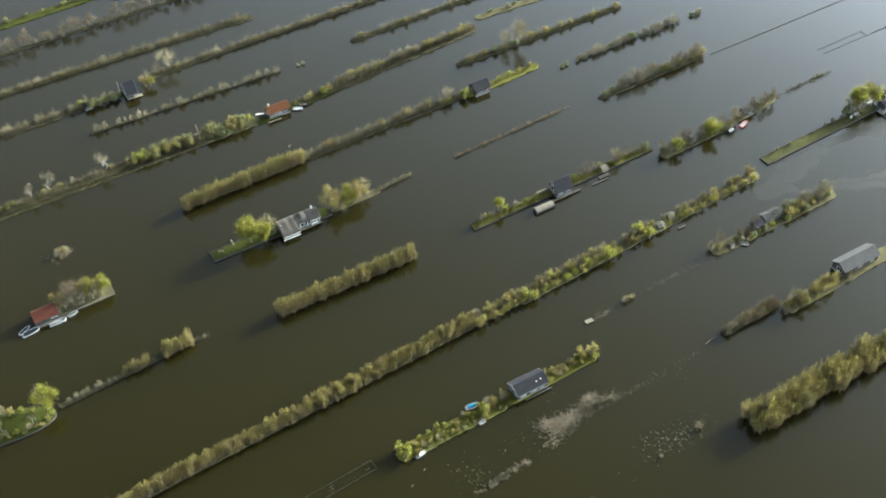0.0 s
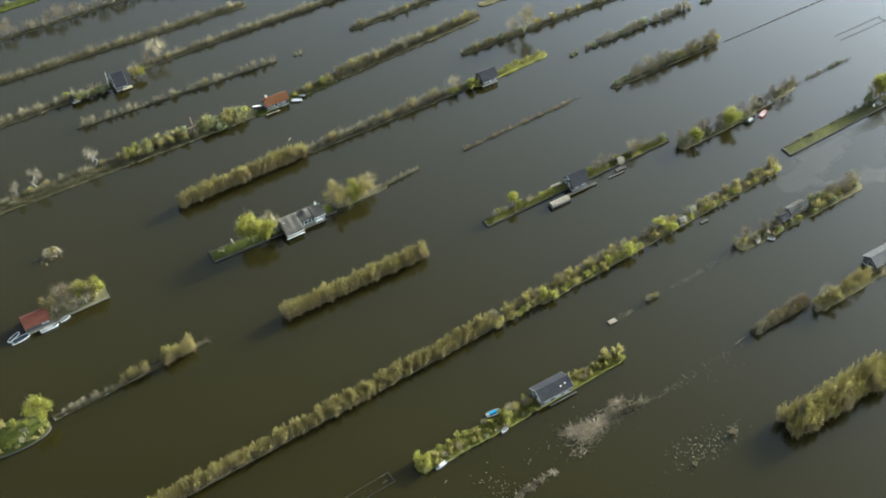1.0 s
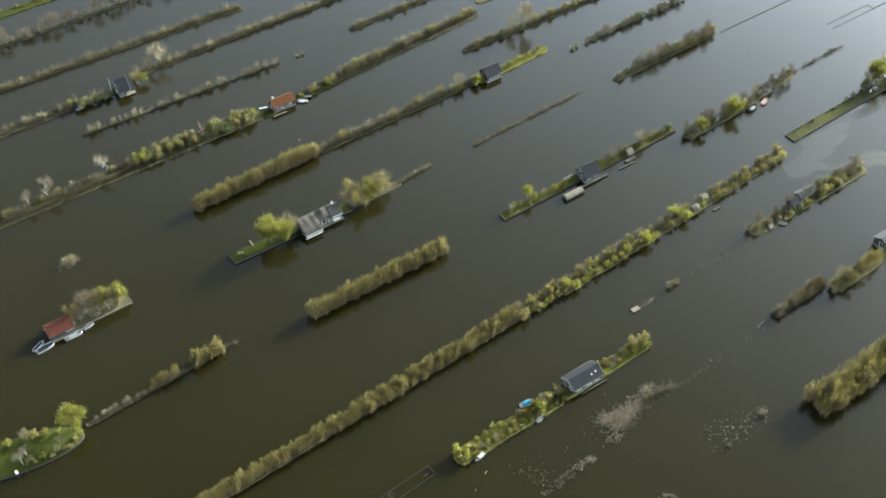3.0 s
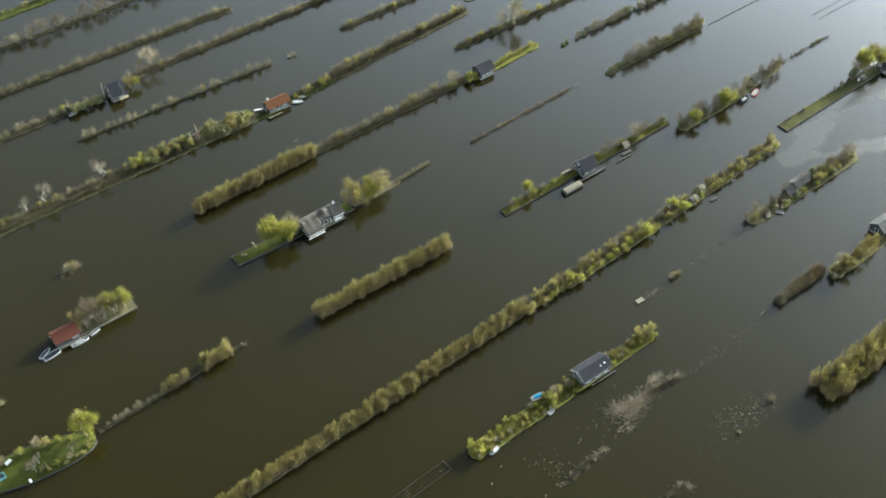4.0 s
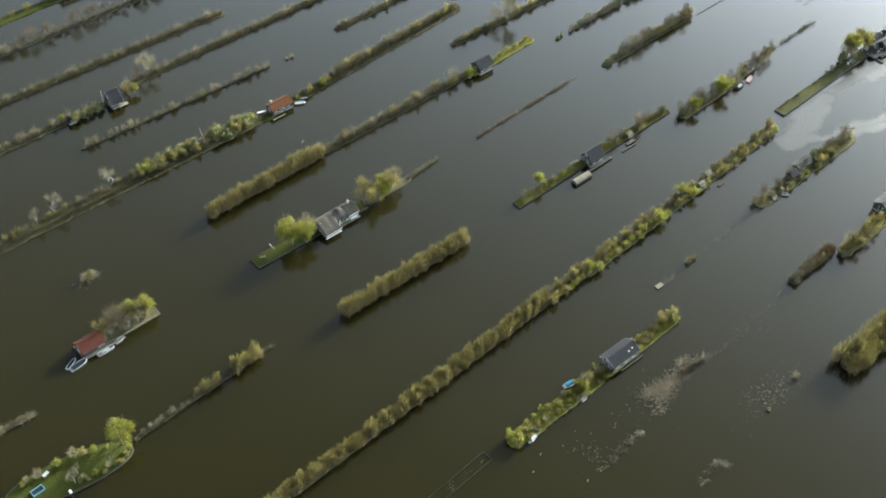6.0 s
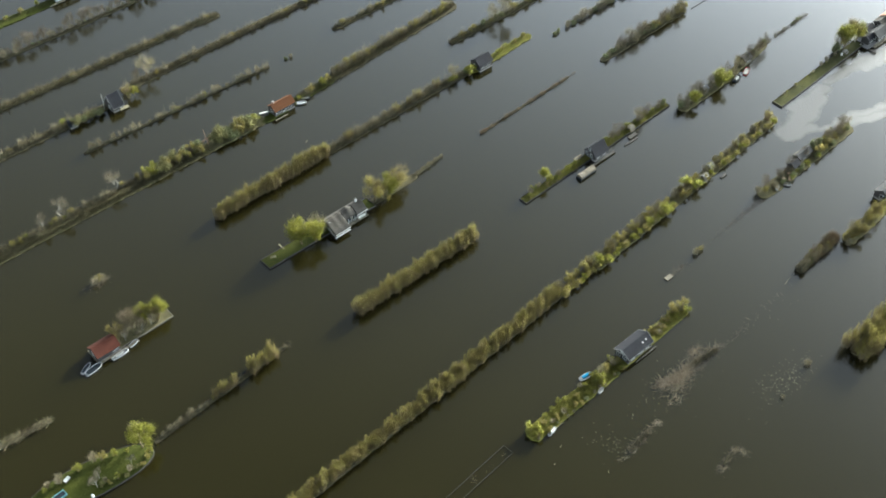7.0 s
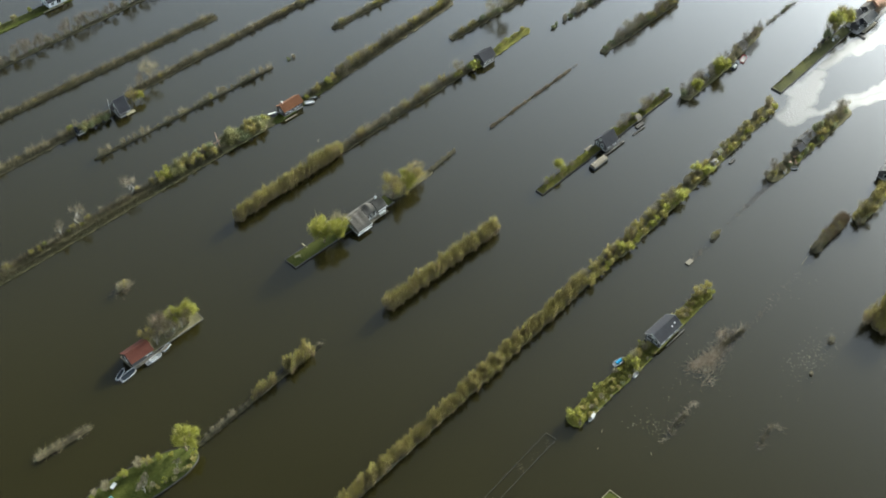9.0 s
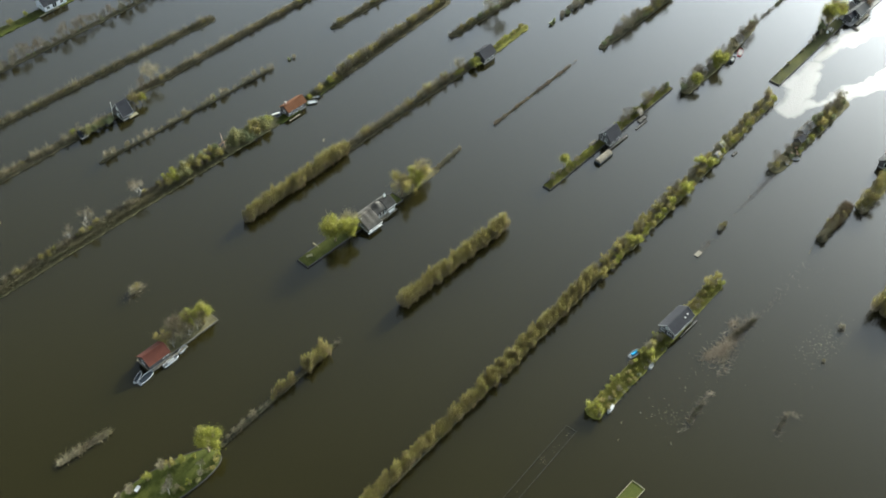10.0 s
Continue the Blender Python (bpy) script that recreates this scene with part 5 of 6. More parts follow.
    skin("roof_slope", 22.204, X1, ((27.9, 0, 1.95), (29.0, 0.45, 1.2), (30.2, 0.9, 0.22), (31.0, 1, 0)), 0.0, "eastern grey slope over the veranda")
    skin("roof_slope", X0 - 0.5, X1, ((31.004, 1, 0), (31.8, 0.8, 0.2), (33.5, 0, 1.75)), 0.0, "northern grey slope")
    part("dormer_glazing", boxed(19.2, 21.6, 28.55, 28.6, 1.9, 2.25), GLASS, h, "dark glazing under the eyebrow")
    part("gutter", beam(bmesh.new(), (X0 - 0.5, 25.84, 1.34), (XM, 25.84, 1.34), 0.12, 0.12), WHITE_PAINT, h, "white gutter along the low eave")
    part("fascia", beam(bmesh.new(), (22.25, 27.84, 1.86), (X1, 27.84, 1.86), 0.1, 0.14), WHITE_PAINT, h)
    box_ = part("roof_light", boxed(13.3, 14.3, 29.9, 30.8, 2.3, 3.1), WHITE_PAINT, h, "white boxy roof light")
    part("pane", boxed(13.4, 14.2, 30.0, 30.7, 3.1, 3.13), GLASS, box_)
    chimney = part("chimney", boxed(24.4, 24.9, 31.2, 31.7, 2.6, 4.3), WHITE_PAINT, h, "white chimney with a pipe")
    part("flue", tube(bmesh.new(), (24.65, 31.45, 4.3), (24.65, 31.45, 4.9), 0.12, 0.1, 8), PAVING, chimney)


summer_house()
deck("terrace", "wooden terrace over the water beside the house", 18.6, 26.0, 27.2, 28.3, 0.5)
deck("landing_stage", "pale plank landing stage at the waterline", 12.7, 18.3, 26.1, 26.5, 0.4, WHITE_PAINT, "jetty")
tb = thing("garden_table", pose(23.8, 27.7, 0.5), "white garden table on the wooden terrace", "table")
part("tabletop", boxed(-1.1, 1.1, -0.4, 0.4, 0.7, 0.75), WHITE_PAINT, tb)
for px in (-0.95, 0.95):
    for py in (-0.3, 0.3):
        part("leg", boxed(px - 0.04, px + 0.04, py - 0.04, py + 0.04, 0.0, 0.7), WHITE_PAINT, tb)

bench = thing("garden_bench", pose(-5.4, 32.0, 0.36, 0, 0, -25), "pale wooden garden bench on the lawn", "bench")
part("seat", boxed(-0.9, 0.9, -0.22, 0.22, 0.42, 0.47), PALE_WOOD, bench)
part("backrest", boxed(-0.9, 0.9, 0.2, 0.25, 0.55, 0.9), PALE_WOOD, bench)
for px in (-0.8, 0.8):
    part("leg", boxed(px - 0.04, px + 0.04, -0.2, 0.24, 0.0, 0.42), PALE_WOOD, bench)
    part("arm_post", boxed(px - 0.03, px + 0.03, 0.2, 0.24, 0.47, 0.88), PALE_WOOD, bench)
stage = thing("gangplank", pose(-0.9, 33.5, 0.3, 0, 0, 90), "pale gangplank from the lawn over the water", "jetty")
part("plank", boxed(-0.6, 1.9, -0.2, 0.2, 0.08, 0.14), PALE_WOOD, stage)
part("post", tube(bmesh.new(), (1.7, 0, -0.9), (1.7, 0, 0.08), 0.06, 0.06), DARK_WOOD, stage)

# red-roofed boathouse
house("boathouse", "dark timber boathouse with a red tiled roof", -58.6, 34.8, 6.5, 4.6, 1.8, 3.4, RED_TILE, DARK_WOOD, overhang=0.3,
      south=((4.4, 0.8, 0.6, 1.0, 1), (5.5, 0.8, 0.6, 1.0, 1)), west=((1.0, 1.5, 0.1, 1.7, 1),))
deck("quay", "narrow wooden quay along the boathouse", -62.5, -50.0, 31.5, 32.3, 0.4)

# orange-roofed house
house("cottage", "dark timber cottage with a bright orange tiled roof", 36.7, 83.9, 7.6, 3.8, 1.9, 3.2, ORANGE_TILE, DARK_WOOD, overhang=0.3,
      south=((0.4, 0.9, 0.5, 1.2, 0), (1.7, 0.9, 0.5, 1.2, 0), (3.0, 0.9, 0.1, 1.7, 0), (4.3, 0.9, 0.5, 1.2, 0), (5.6, 0.9, 0.5, 1.2, 0)), west=((1.0, 1.4, 0.6, 1.1, 1),), chimney=(-2.8, 0.3, 4.1, BRICK))
deck("terrace", "grey plank walk in front of the cottage", 31.6, 36.4, 80.0, 80.5, 0.45)

# steep-roofed mill house
house("mill_house", "tall narrow house with a steep grey roof and pale gable", -2.6, 121.2, 3.6, 5.2, 1.5, 4.9, SLATE_TILE, DARK_WOOD, overhang=0.3,
      south=((2.4, 1.2, 0.3, 0.9, 1),), west=((1.8, 1.4, 0.1, 1.2, 1), (2.0, 1.0, 2.6, 0.9, 1)), trim=GREY_TRIM)
mast = thing("flagpole", pose(-5.9, 121.8, 0.3), "thin pale flagpole beside the house", "pole")
part("pole", tube(bmesh.new(), (0, 0, -0.3), (0, 0, 6.4), 0.05, 0.03), WHITE_PAINT, mast)
deck("landing_stage", "pale landing stage in front of the steep house", -2.4, 0.8, 117.6, 119.0, 0.5, PALE_WOOD, "jetty")

# grey-roofed house
house("cottage", "cottage with a slate-grey roof, white gable boards and dark walls", 100.4, 57.2, 5.6, 4.6, 2.0, 3.7, SLATE_TILE, DARK_WOOD, overhang=0.35,
      south=((0.5, 1.2, 0.5, 1.2, 1), (2.3, 1.2, 0.5, 1.2, 1), (4.1, 1.0, 0.5, 1.2, 1)), west=((1.3, 1.4, 0.5, 1.2, 1),))

# A-frame house
house("chalet", "black timber chalet with a steep dark roof and white windows", 95.7, 0.9, 5.4, 4.6, 1.8, 4.3, SLATE_TILE, DARK_WOOD, overhang=0.35,
      south=((0.8, 1.4, 0.4, 1.3, 1), (3.2, 1.6, 0.4, 1.3, 1)), west=((0.3, 1.0, 0.3, 1.5, 0), (2.2, 1.0, 0.3, 1.5, 0), (1.3, 1.0, 2.7, 1.0, 0)), courses=11)
deck("terrace", "dark wooden terrace along the chalet", 90.6, 101.0, -2.8, -1.9, 0.5, DARK_WOOD)
deck("terrace", "pale wooden terrace at the chalet's gable", 88.6, 92.0, 2.6, 3.8, 0.5, OLD_WOOD)

# near house
h = house("lake_house", "lake house with a dark slate roof, skylights and white gable boards", 45.2, -58.9, 9.2, 4.7, 1.9, 3.4, SLATE_TILE, DARK_WOOD, overhang=0.3,
          south=((1.0, 1.6, 0.3, 1.4, 1), (4.0, 2.0, 0.3, 1.4, 2), (6.8, 1.4, 0.3, 1.4, 1)),
          west=((0.3, 1.4, 0.4, 1.3, 1), (2.4, 1.4, 0.4, 1.3, 1), (1.6, 1.2, 2.1, 0.7, 1)), trim=GREY_TRIM, courses=11)
for sx, f in ((1.6, 0.4), (3.0, 0.46)):
    s = window(h, pose(sx, -2.65 + 2.65 * f, 1.71 + 1.69 * f + 0.24) @ pose(0, 0, 0, -57), 0.34, 0.42, 0)
    s["label"] = "roof skylight with a pale frame"
deck("terrace", "narrow weathered plank walk along the lake house", 42.5, 50.6, -62.5, -62.1, 0.45, DARK_WOOD)

# houses far off
house("cottage", "grey-blue waterside house with a slate roof", 17.5, 188.0, 9.0, 5.0, 2.3, 4.2, SLATE_TILE, FLOOR_GREY, overhang=0.3,
      south=((0.8, 1.4, 0.4, 1.4, 1), (3.2, 1.8, 0.1, 1.9, 1), (6.4, 1.4, 0.4, 1.4, 1)), west=((1.5, 1.4, 0.5, 1.3, 1),))
deck("jetty", "narrow grey jetty in front of the far house", 10.0, 18.0, 184.3, 184.9, 0.5, OLD_WOOD, "jetty")
house("shed", "small waterside shed with a low grey roof", 168.0, -1.0, 3.8, 2.6, 1.7, 2.4, GREY_TILE, DARK_WOOD, overhang=0.25, south=((1.6, 1.4, 0.4, 1.2, 1),), category="shed")
house("shed", "small pale garden shed half hidden by shrubs", 144.5, -2.4, 2.2, 1.8, 1.7, 2.2, PALE_ROOF, OLD_WOOD, overhang=0.2, south=((0.6, 0.9, 0.6, 0.9, 0),), category="shed")
house("lake_house", "dark waterside house with weathered grey roofs", 213.6, -23.4, 6.4, 3.8, 2.1, 3.3, PALE_SLATE, DARK_WOOD, overhang=0.35,
      south=((0.5, 1.4, 0.2, 1.7, 1), (2.4, 1.4, 0.2, 1.7, 1), (4.3, 1.2, 0.2, 1.7, 1)), west=((1.0, 1.6, 0.3, 1.5, 1),), trim=GREY_TRIM)
house("annex", "small slate-roofed wing of the waterside house", 212.4, -19.6, 4.2, 3.0, 2.0, 3.0, SLATE_TILE, DARK_WOOD, overhang=0.25, south=((1.4, 1.4, 0.3, 1.4, 1),), trim=WHITE_PAINT)
house("annex", "small grey-roofed wing with dark walls", 219.0, -20.6, 3.6, 3.8, 2.1, 3.3, GREY_TILE, DARK_WOOD, overhang=0.25, trim=GREY_TRIM, west=((1.4, 1.2, 0.3, 1.4, 1),))
house("annex", "low slate-roofed annex beside the dark house", 208.2, -22.6, 3.4, 2.8, 1.9, 2.8, SLATE_TILE, DARK_WOOD, overhang=0.25, south=((1.2, 1.6, 0.3, 1.4, 1),))
house("annex", "brown-roofed annex with a paved yard", 225.0, -21.0, 6.4, 5.0, 2.2, 4.0, BRICK, BRICK, overhang=0.3, south=((1.6, 1.6, 0.3, 1.4, 1),))
deck("terrace", "wooden terrace at the island's end house", 207.0, 216.0, -26.6, -25.5, 0.5)
house("barn", "long low shed with a pale corrugated roof", 141.8, -43.2, 6.0, 2.6, 1.7, 2.4, PALE_SLATE, OLD_WOOD, overhang=0.3, south=((2.0, 1.4, 0.4, 1.1, 1),), category="shed")
house("shed", "small dark hut among shrubs", 135.6, -44.4, 3.0, 2.6, 1.9, 2.7, SLATE_TILE, DARK_WOOD, overhang=0.2, south=((0.8, 1.0, 0.6, 0.9, 0),), category="shed")
house("barn", "long house with a pale grey roof", 150.0, -70.4, 13.0, 4.8, 2.1, 3.6, PALE_SLATE, DARK_WOOD, overhang=0.35,
      south=((1.5, 1.6, 0.3, 1.5, 1), (5.5, 1.6, 0.3, 1.5, 1), (10, 1.6, 0.3, 1.5, 1)), west=((1.6, 2.0, 0.3, 1.6, 1),))
house("shed", "small shed with a pale roof among the shrubs", 116.2, -27.6, 1.9, 1.5, 1.6, 2.1, PALE_ROOF, OLD_WOOD, overhang=0.15, category="shed")
house("shed", "small wooden shed with a bleached roof", 111.2, -29.4, 2.0, 1.5, 1.6, 2.1, PALE_ROOF, OLD_WOOD, overhang=0.15, category="shed")
deck("jetty", "narrow dark jetty at the island's end house", 204.6, 205.4, -28.4, -25.2, 0.4, DARK_WOOD, "jetty")
tb = thing("picnic_table", pose(197.2, -21.2, 0.42, 0, 0, 12), "pale picnic table on the rough lawn", "table")
part("tabletop", boxed(-1.1, 1.1, -0.42, 0.42, 0.7, 0.76), PALE_ROOF, tb)
for side in (-1, 1):
    part("bench_seat", boxed(-1.1, 1.1, side * 0.8 - 0.15, side * 0.8 + 0.15, 0.42, 0.47), PALE_ROOF, tb)
    part("leg_frame", beam(beam(bmesh.new(), (side * 0.8, -0.8, 0.0), (side * 0.8, 0.3, 0.7), 0.08, 0.1), (side * 0.86, 0.8, 0.0), (side * 0.86, -0.3, 0.7), 0.08, 0.1), OLD_WOOD, tb)
part("crossbar", boxed(-0.95, 0.95, -0.05, 0.05, 0.36, 0.41), OLD_WOOD, tb)
sun_chair = thing("garden_chair", pose(194.8, -21.4, 0.42, 0, 0, 40), "white garden chair on the rough lawn", "chair")
part("seat", boxed(-0.3, 0.3, -0.3, 0.3, 0.4, 0.46), WHITE_PAINT, sun_chair)
part("backrest", boxed(0.26, 0.32, -0.3, 0.3, 0.47, 1.0), WHITE_PAINT, sun_chair)
for px in (-0.25, 0.25):
    for py in (-0.25, 0.25):
        part("leg", boxed(px - 0.03, px + 0.03, py - 0.03, py + 0.03, 0.0, 0.4), WHITE_PAINT, sun_chair)
deck("jetty", "short dark jetty by the shrubs", 116.0, 118.6, -32.6, -31.8, 0.35, DARK_WOOD, "jetty")


# ---- boats ----
def boat(name, label, x, y, length, width, turn, hull_mat, inner_mat=None, cover=None, seats=2, height=0.55, transom=0.7, z=0.0, category="boat"):
    """An open boat, bow towards +x, with gunwale, floor and seats, or a cover over it."""
    root = thing(name, pose(x, y, z, 0, 0, turn), label, category)
    n = 11
    shape = []
    for i in range(n):
        f = i / (n - 1)
        half = width / 2 * (transom + (1 - transom) * math.sin(min(1, f / 0.45) * math.pi / 2)) * (1 if f < 0.5 else math.sqrt(max(0.0, 1 - ((f - 0.5) / 0.5) ** 2.2)))
        shape.append((-length / 2 + length * f, max(0.02, half), height * (1 + 0.3 * f * f)))
    bm = bmesh.new()
    rings = []
    for px, half, top in shape:
        pts = [(-half * 0.55, -0.2), (-half * 0.9, 0.15), (-half, top), (-half * 0.9, top), (-half * 0.8, 0.2), (0, 0.1), (half * 0.8, 0.2), (half * 0.9, top), (half, top), (half * 0.9, 0.15), (half * 0.55, -0.2)]
        rings.append([bm.verts.new((px, py, pz)) for py, pz in pts])
    for a, b in zip(rings, rings[1:]):
        for k in range(11):
            j = (k + 1) % 11
            bm.faces.new((a[k], a[j], b[j], b[k]))
    bm.faces.new(rings[0])
    bm.faces.new(rings[-1][::-1])
    part("hull", bm, hull_mat, root)
    if inner_mat:
        bm = bmesh.new()
        mid = [(px, half * 0.885) for px, half, top in shape[1:-1]]
        deep = height * 0.78
        lo = [bm.verts.new((px, -w, deep)) for px, w in mid] + [bm.verts.new((px, w, deep)) for px, w in mid[::-1]]
        f = bm.faces.new(lo)
        ex = bmesh.ops.extrude_face_region(bm, geom=[f])
        bmesh.ops.translate(bm, vec=(0, 0, 0.04), verts=[v for v in ex["geom"] if isinstance(v, bmesh.types.BMVert)])
        part("floor_panel", bm, inner_mat, root)
    if cover:
        bm = bmesh.new()
        rr = []
        for px, half, top in shape[2:-3]:
            rr.append([bm.verts.new((px, half * 0.62 * math.cos(a), top - 0.05 + 0.4 * math.sin(a))) for a in [math.pi * k / 8 for k in range(9)]])
        for a, b in zip(rr, rr[1:]):
            for k in range(8):
                bm.faces.new((a[k], a[k + 1], b[k + 1], b[k]))
            bm.faces.new((a[8], a[0], b[0], b[8]))
        bm.faces.new(rr[0])
        bm.faces.new(rr[-1][::-1])
        part("cover", bm, cover, root, "stretched canvas cover")
    else:
        for k in range(seats):
            sx = -length * 0.25 + length * 0.4 * k / max(1, seats - 1)
            part("seat", boxed(sx - 0.14, sx + 0.14, -width * 0.4, width * 0.4, height * 0.75, height * 0.75 + 0.05), OLD_WOOD, root)
    return root


boat("cabin_boat", "small white boat under a bright blue cover", 29.4, -56.6, 4.0, 1.7, -8, BOAT_WHITE, None, BLUE_COVER)
boat("rowing_boat", "white covered rowing boat moored at the bank", 10.4, -62.7, 3.4, 1.15, -170, BOAT_WHITE, None, BOAT_WHITE, transom=0.5)
boat("dinghy", "grey-white dinghy pulled against the bank", 29.0, -62.3, 2.2, 1.0, 10, BOAT_WHITE, CANVAS, seats=1)
boat("rowing_boat", "white covered boat moored along the quay", -56.2, 31.0, 5.0, 1.5, 2, BOAT_WHITE, None, CANVAS)
boat("sloop", "open sloop with a white rim and dark floor", -64.0, 31.4, 5.2, 1.9, 8, BOAT_WHITE, DARK_HULL)
boat("dinghy", "narrow white dinghy beside the sloop", -65.4, 33.0, 4.0, 1.05, 26, BOAT_WHITE, DARK_HULL)
boat("motor_boat", "white motor boat moored by the cottage", 43.2, 82.0, 3.6, 1.5, -30, BOAT_WHITE, FLOOR_GREY)
boat("motor_boat", "dark boat moored behind the white one", 45.6, 83.0, 3.4, 1.4, -30, DARK_HULL, FLOOR_GREY)
boat("motor_boat", "red boat with a grey floor at the bank", 164.0, -4.9, 4.6, 1.7, 20, RED_PAINT, CANVAS)
boat("motor_boat", "grey boat under canvas at the bank", 158.4, -5.2, 4.2, 1.7, 10, DARK_HULL, None, CANVAS)
boat("rowing_boat", "small pale rowing boat drawn up among the shrubs", 128.4, -47.6, 2.6, 1.1, -50, BOAT_WHITE, OLD_WOOD)
boat("dinghy", "grey dinghy drawn up on the grass", 124.8, -46.6, 2.2, 1.0, 30, FLOOR_GREY, OLD_WOOD, z=0.3)
boat("dinghy", "grey dinghy moored at the wooden quay", -51.6, 31.9, 3.0, 1.2, 12, FLOOR_GREY, OLD_WOOD)


def houseboat():
    """The long low boat with a rounded canopy."""
    root = thing("canopy_boat", pose(86.9, -3.4, 0), "long low boat under a rounded pale canvas canopy", "boat")
    part("hull", boxed(-3.4, 3.4, -1.1, 1.1, -0.2, 0.6), DARK_HULL, root)
    bm = bmesh.new()
    rings = []
    for x in (-3.2, -1, 1, 3.2):
        rings.append([bm.verts.new((x, 1.1 * math.cos(a), 0.6 + 0.95 * math.sin(a) ** 0.7)) for a in [math.pi * k / 10 for k in range(11)]])
    for a, b in zip(rings, rings[1:]):
        for k in range(10):
            bm.faces.new((a[k], a[k + 1], b[k + 1], b[k]))
    bm.faces.new(rings[0])
    bm.faces.new(rings[-1][::-1])
    part("canopy", bm, PALE_CANVAS, root, "rounded pale grey canvas canopy")
    for x in (-2.1, 0, 2.1):
        bm = bmesh.new()
        pts = [(x, 1.13 * math.cos(a), 0.62 + 0.98 * math.sin(a) ** 0.7) for a in [math.pi * k / 10 for k in range(11)]]
        for p, q in zip(pts, pts[1:]):
            beam(bm, p, q, 0.08, 0.06)
        part("hoop", bm, GREY_TRIM, root)


houseboat()


def boat_shelter():
    root = thing("boat_shelter", pose(112.4, 1.4, 0.3) @ Matrix.Diagonal((0.85, 0.85, 0.75, 1)), "small round-topped boat shelter on a wooden landing", "shelter")
    bm = bmesh.new()
    rings = []
    for x in (-1.3, 1.3):
        rings.append([bm.verts.new((x, 1.5 * math.cos(a), 2.2 * math.sin(a))) for a in [math.pi * k / 10 for k in range(11)]])
    for k in range(10):
        bm.faces.new((rings[0][k], rings[0][k + 1], rings[1][k + 1], rings[1][k]))
    part("shell", bm, PALE_CANVAS, root).modifiers.new("thick", "SOLIDIFY").thickness = 0.08
    part("bench", boxed(-0.9, 0.9, 0.3, 0.8, 0.0, 0.5), OLD_WOOD, root)


boat_shelter()
deck("landing_stage", "square dark landing stage by the shelter", 109.0, 112.6, -1.8, -0.5, 0.4, DARK_WOOD, "jetty")
deck("jetty", "narrow dark jetty along the bank", 105.4, 111.4, -2.9, -2.3, 0.3, DARK_WOOD, "jetty")
deck("landing_stage", "square weathered platform standing alone in the water", 71.2, 73.6, -49.0, -47.6, 0.35, OLD_WOOD, "jetty")


# ---- posts, pens and booms in the water ----
def pen(x0, x1, y0, y1, label, closed=True, z=0.25, mat=None, step=2.0, turn=0.0):
    """A floating pen: two rails on posts, closed at one end."""
    root = thing("water_pen", pose(x0, y0, 0, 0, 0, turn), label, "fence")
    for y in (0, y1 - y0):
        part("rail", beam(bmesh.new(), (0, y, z), (x1 - x0, y, z), 0.07, 0.08), (mat or DARK_WOOD) if y else DARK_WOOD, root)
        n = int((x1 - x0) / step)
        for k in range(n + 1):
            part("post", tube(bmesh.new(), ((x1 - x0) * k / n, y, -0.8), ((x1 - x0) * k / n, y, z + 0.2), 0.06, 0.05), DARK_WOOD, root)
    if closed:
        part("rail", beam(bmesh.new(), (x1 - x0, 0, z), (x1 - x0, y1 - y0, z), 0.08, 0.10), mat or DARK_WOOD, root)


pen(-40, -1.2, -63.3, -60.3, "long narrow water pen of weathered rails on posts", mat=DARK_WOOD, turn=4.0)
pen(212, 232, 10.2, 13.0, "pen of thin rails on posts in open water")


def boom(x0, x1, ya, yb, label):
    root = thing("boom", pose(x0, ya, 0), label, "fence")
    d = Vector((x1 - x0, yb - ya, 0))
    part("rail", beam(bmesh.new(), (0, 0, 0.2), d + Vector((0, 0, 0.2)), 0.14, 0.12), DARK_WOOD, root)
    n = int(d.length / 3)
    for k in range(n + 1):
        p = d * k / n
        part("post", tube(bmesh.new(), p + Vector((0, 0, -0.8)), p + Vector((0, 0, 0.45)), 0.08, 0.07), DARK_WOOD, root)


boom(179, 262, 31.0, 31.0, "long dark boom of rails and posts across open water")
boom(232, 262, 10.2, 10.2, "dark boom of rails and posts running on from the pen")
for x, y, l, a in ((97.0, -71.4, 4.6, 8), (13.8, -62.7, 2.6, -6), (-23.0, 4.2, 2.6, 6), (33.0, 66.0, 1.6, 30), (9.0, -67.2, 0.9, 20), (4.1, -69.8, 0.8, 10), (12.3, -80.1, 0.9, 40)):
    t = thing("driftwood", pose(x, y, 0.03, 0, 0, a), "bleached branch floating on the water", "driftwood")
    part("branch", tube(tube(bmesh.new(), (-l / 2, 0, 0), (0, 0.15, 0.05), 0.09, 0.08), (0, 0.15, 0.05), (l / 2, 0, 0.02), 0.07, 0.03), PALE_WOOD, t)


def pads(label, cx, cy, rx, ry, n, seed):
    """Floating lily pads and flecks, each a small disc with a notch."""
    g = np.random.default_rng(seed)
    verts, faces = [], []
    for _ in range(n):
        x, y = cx + g.normal() * rx * 0.5, cy + g.normal() * ry * 0.5
        r, a0 = g.uniform(0.07, 0.18), g.uniform(0, 6.28)
        b = len(verts)
        verts.append((x, y, 0.035))
        for k in range(8):
            a = a0 + 5.6 * k / 7
            verts.append((x + r * math.cos(a), y + r * math.sin(a), 0.02 + 0.02 * g.random()))
        faces += [(b, b + k + 1, b + k + 2) for k in range(7)]
    tagged(mesh_object("lily_pads", verts, faces, LILY), label, "water plants", kind="stuff")


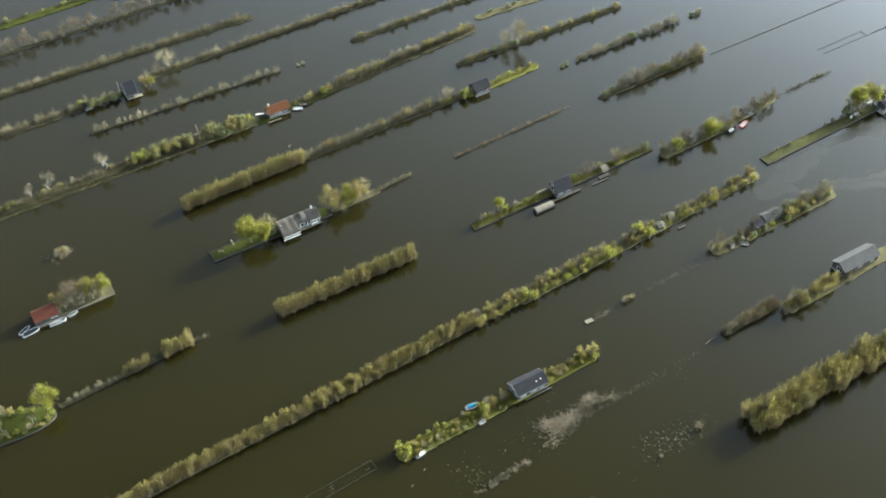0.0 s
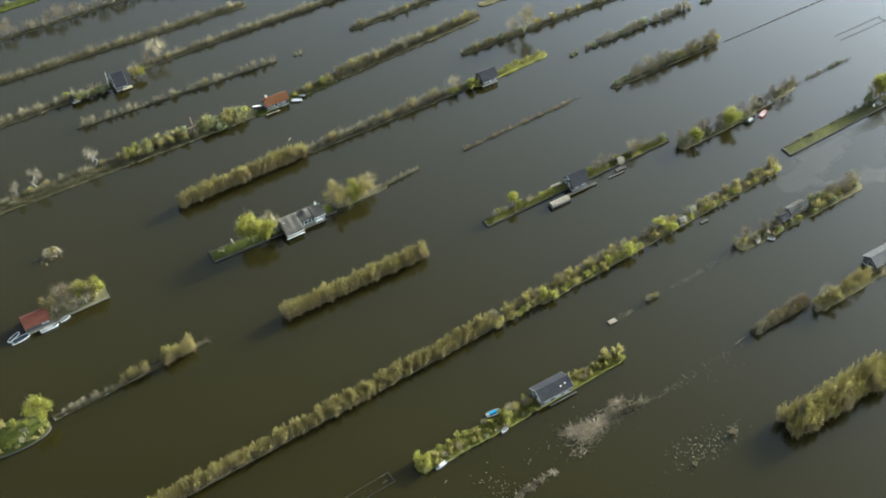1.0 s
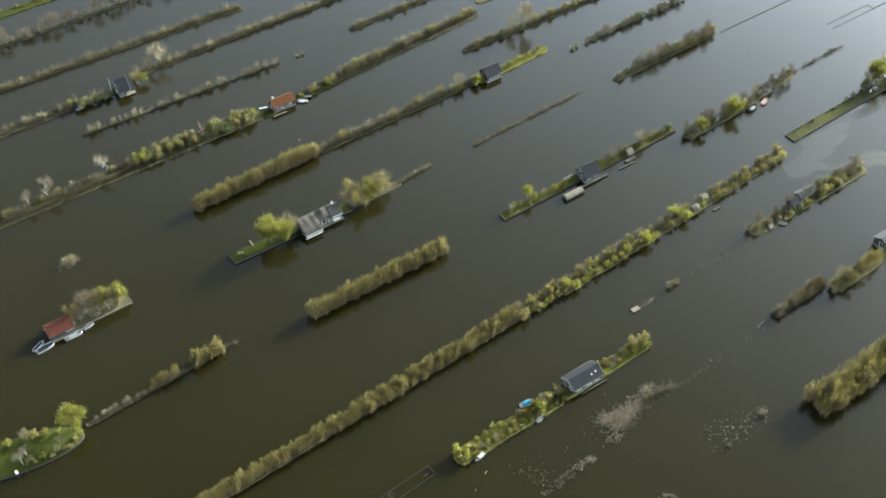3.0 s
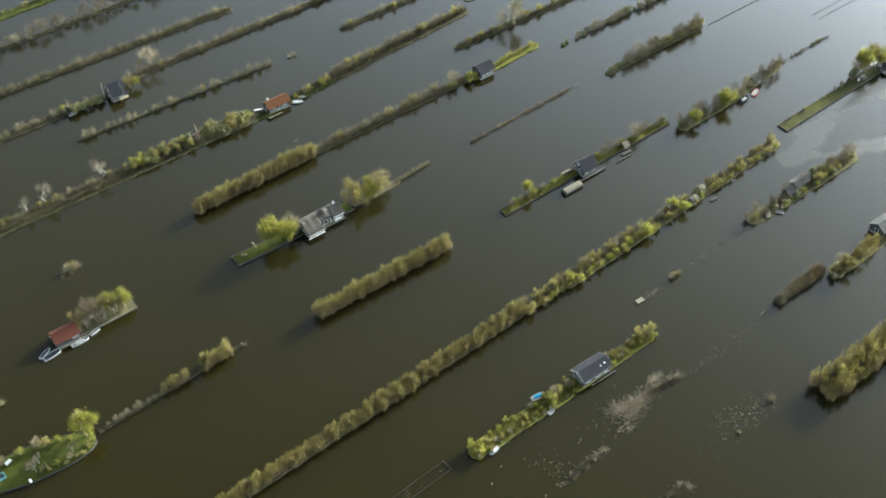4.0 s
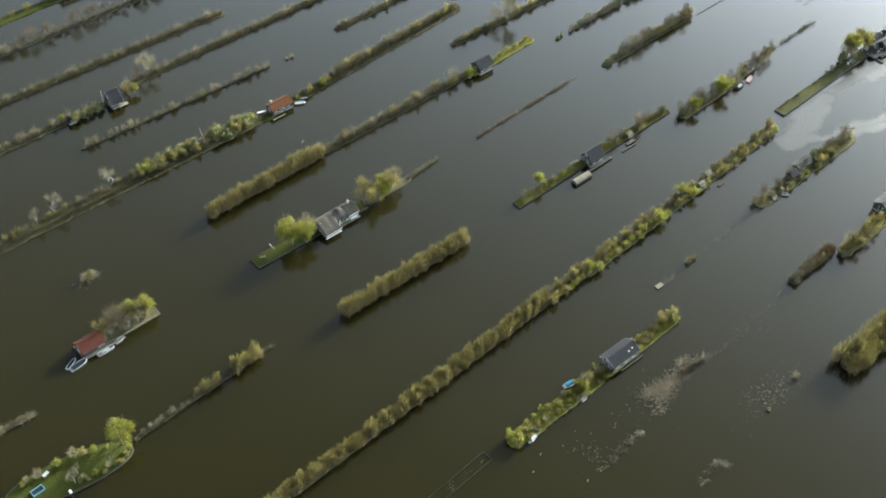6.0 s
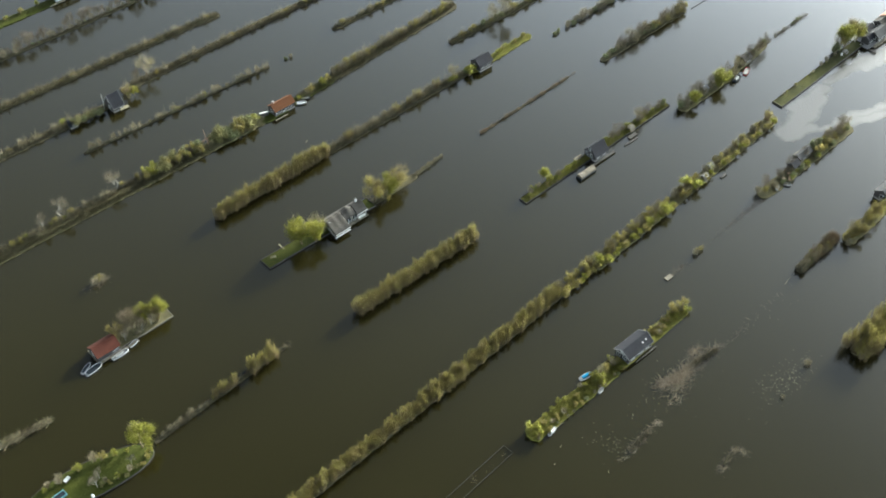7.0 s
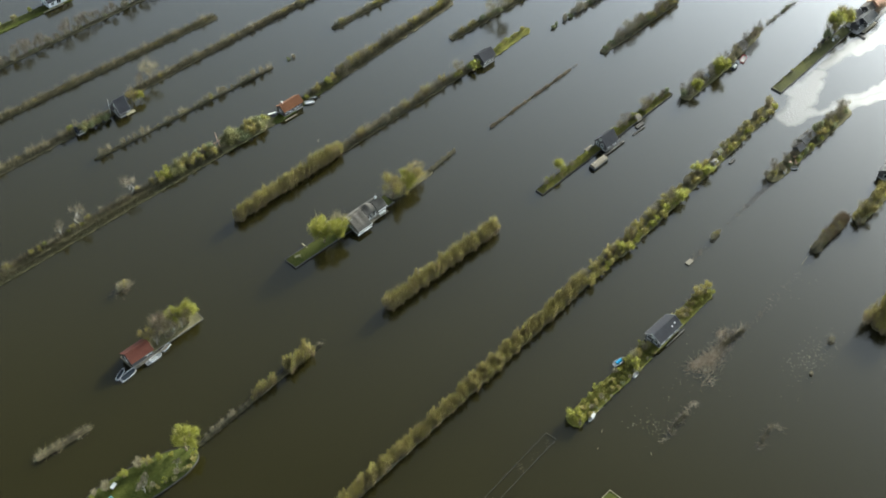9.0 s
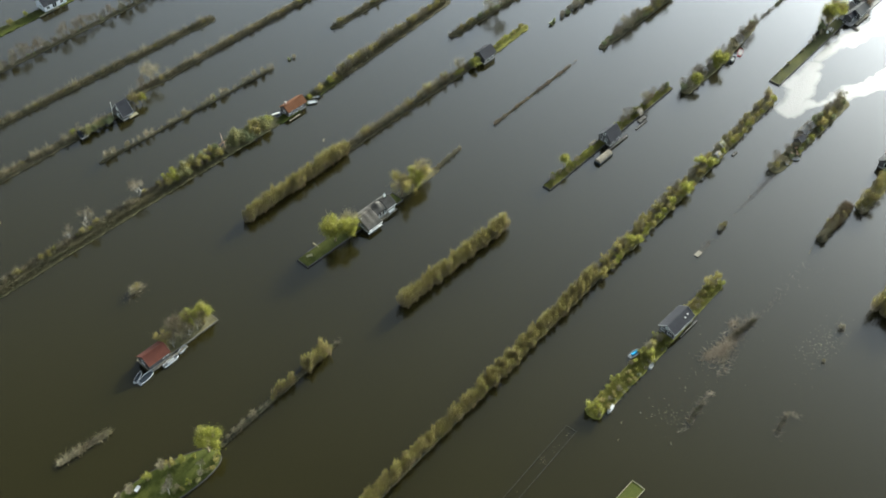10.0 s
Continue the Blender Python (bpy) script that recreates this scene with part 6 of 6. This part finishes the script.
pads("scattered pale lily pads floating on the water", 67, -92.5, 11, 5, 170, 1)
pads("scattered lily pads beside dead brushwood", 19, -74.5, 5, 6, 45, 2)
pads("stray lily pads round the brushwood", 38, -72, 26, 8, 45, 4)
pads("a few pale lily pads on open water", 78, -74, 14, 3, 20, 3)


def hoist():
    """Small timber tripod hoist with a pole, on the bank."""
    root = thing("boat_hoist", pose(9.2, 86.2, 0.4), "small pale timber hoist with a slanting mast", "hoist")
    for a in (20, 140, 260):
        part("leg", beam(bmesh.new(), (1.1 * math.cos(radians(a)), 1.1 * math.sin(radians(a)), -0.1), (0, 0, 2.0), 0.16, 0.16), PINK_WOOD, root)
    part("boom", beam(bmesh.new(), (-1.6, 0.2, 1.2), (1.6, -0.4, 2.0), 0.18, 0.16), PINK_WOOD, root)
    part("mast", tube(bmesh.new(), (0, 0, 1.6), (-0.4, 0.3, 5.2), 0.07, 0.04), PINK_WOOD, root)


PINK_WOOD = surface("fresh_timber", (0.360, 0.239, 0.171), (0.428, 0.291, 0.214), (0.291, 0.189, 0.137), 1.0, 8.0, 0.8)
hoist()
plank = thing("plank", pose(31.0, 86.0, 0.5, 0, 0, -20), "white-painted plank lying on the bank", "plank")
part("board", boxed(-1.4, 1.4, -0.25, 0.25, -0.1, 0.1), WHITE_PAINT, plank)
plank = thing("plank", pose(20.6, 127.2, 0.75, 0, 0, 5), "bleached plank lying in the reeds", "plank")
part("board", boxed(-1.2, 1.2, -0.25, 0.25, -0.1, 0.1), PALE_WOOD, plank)
GROVE.plant("amber1", 3.2, 122.0, 0.3, 0.58, 20)
GROVE.plant("yellow0", 5.2, 121.4, 0.3, 0.42, 80)
GROVE.plant("bare2", 3.4, 125.0, 0.3, 0.8, 80)
GROVE.plant("thin0", 9.4, 126.6, 0.3, 0.9, 80)
GROVE.plant("baretree1", 13.4, 127.0, 0.3, 0.85, 20)
row_of(["dark0", "dark1", "silver0"], -18, -6.5, 122.0, 121.4, 1.4, (0.6, 1.0), 0.8, 56)
GROVE.plant("green1", -19.6, 124.0, 0.3, 0.8, 30)
house("shed", "small blue-grey hut half hidden by dark shrubs", -17.6, 121.6, 2.6, 1.8, 1.4, 2.1, SLATE_TILE, DARK_HULL, overhang=0.15, south=((0.8, 0.8, 0.4, 0.8, 0),), category="shed")
row_of(["dark0", "bare1"], 53.4, 56.4, 104.4, 104.2, 1.4, (0.4, 0.55), 0.2, 57, -0.3)
row_of(["olive0", "olive2", "silver0"], 121.4, 128, -73.8, -73.2, 1.8, (0.8, 1.1), 0.9, 94)
row_of(BARE + OLIVE + ["dark1"], 120, 150, -74.2, -72.4, 2.0, (0.5, 0.8), 1.2, 60)
row_of(["green2", "olive1", "bare3"], 52, 64, -59.6, -58.9, 3.0, (0.3, 0.5), 0.5, 63)
plank = thing("plank", pose(131.0, -46.6, 0.75, 0, 0, 30), "bleached board lying among the shrubs", "plank")
part("board", boxed(-1.1, 1.1, -0.35, 0.35, -0.08, 0.08), PINK_WOOD, plank)
plank = thing("plank", pose(133.2, -45.4, 0.75, 0, 0, -20), "bleached board lying among the shrubs", "plank")
part("board", boxed(-1.1, 1.1, -0.35, 0.35, -0.08, 0.08), PINK_WOOD, plank)
plank = thing("plank", pose(129.6, -45.2, 0.75, 0, 0, 70), "bleached board lying among the shrubs", "plank")
part("board", boxed(-1.1, 1.1, -0.35, 0.35, -0.08, 0.08), PINK_WOOD, plank)
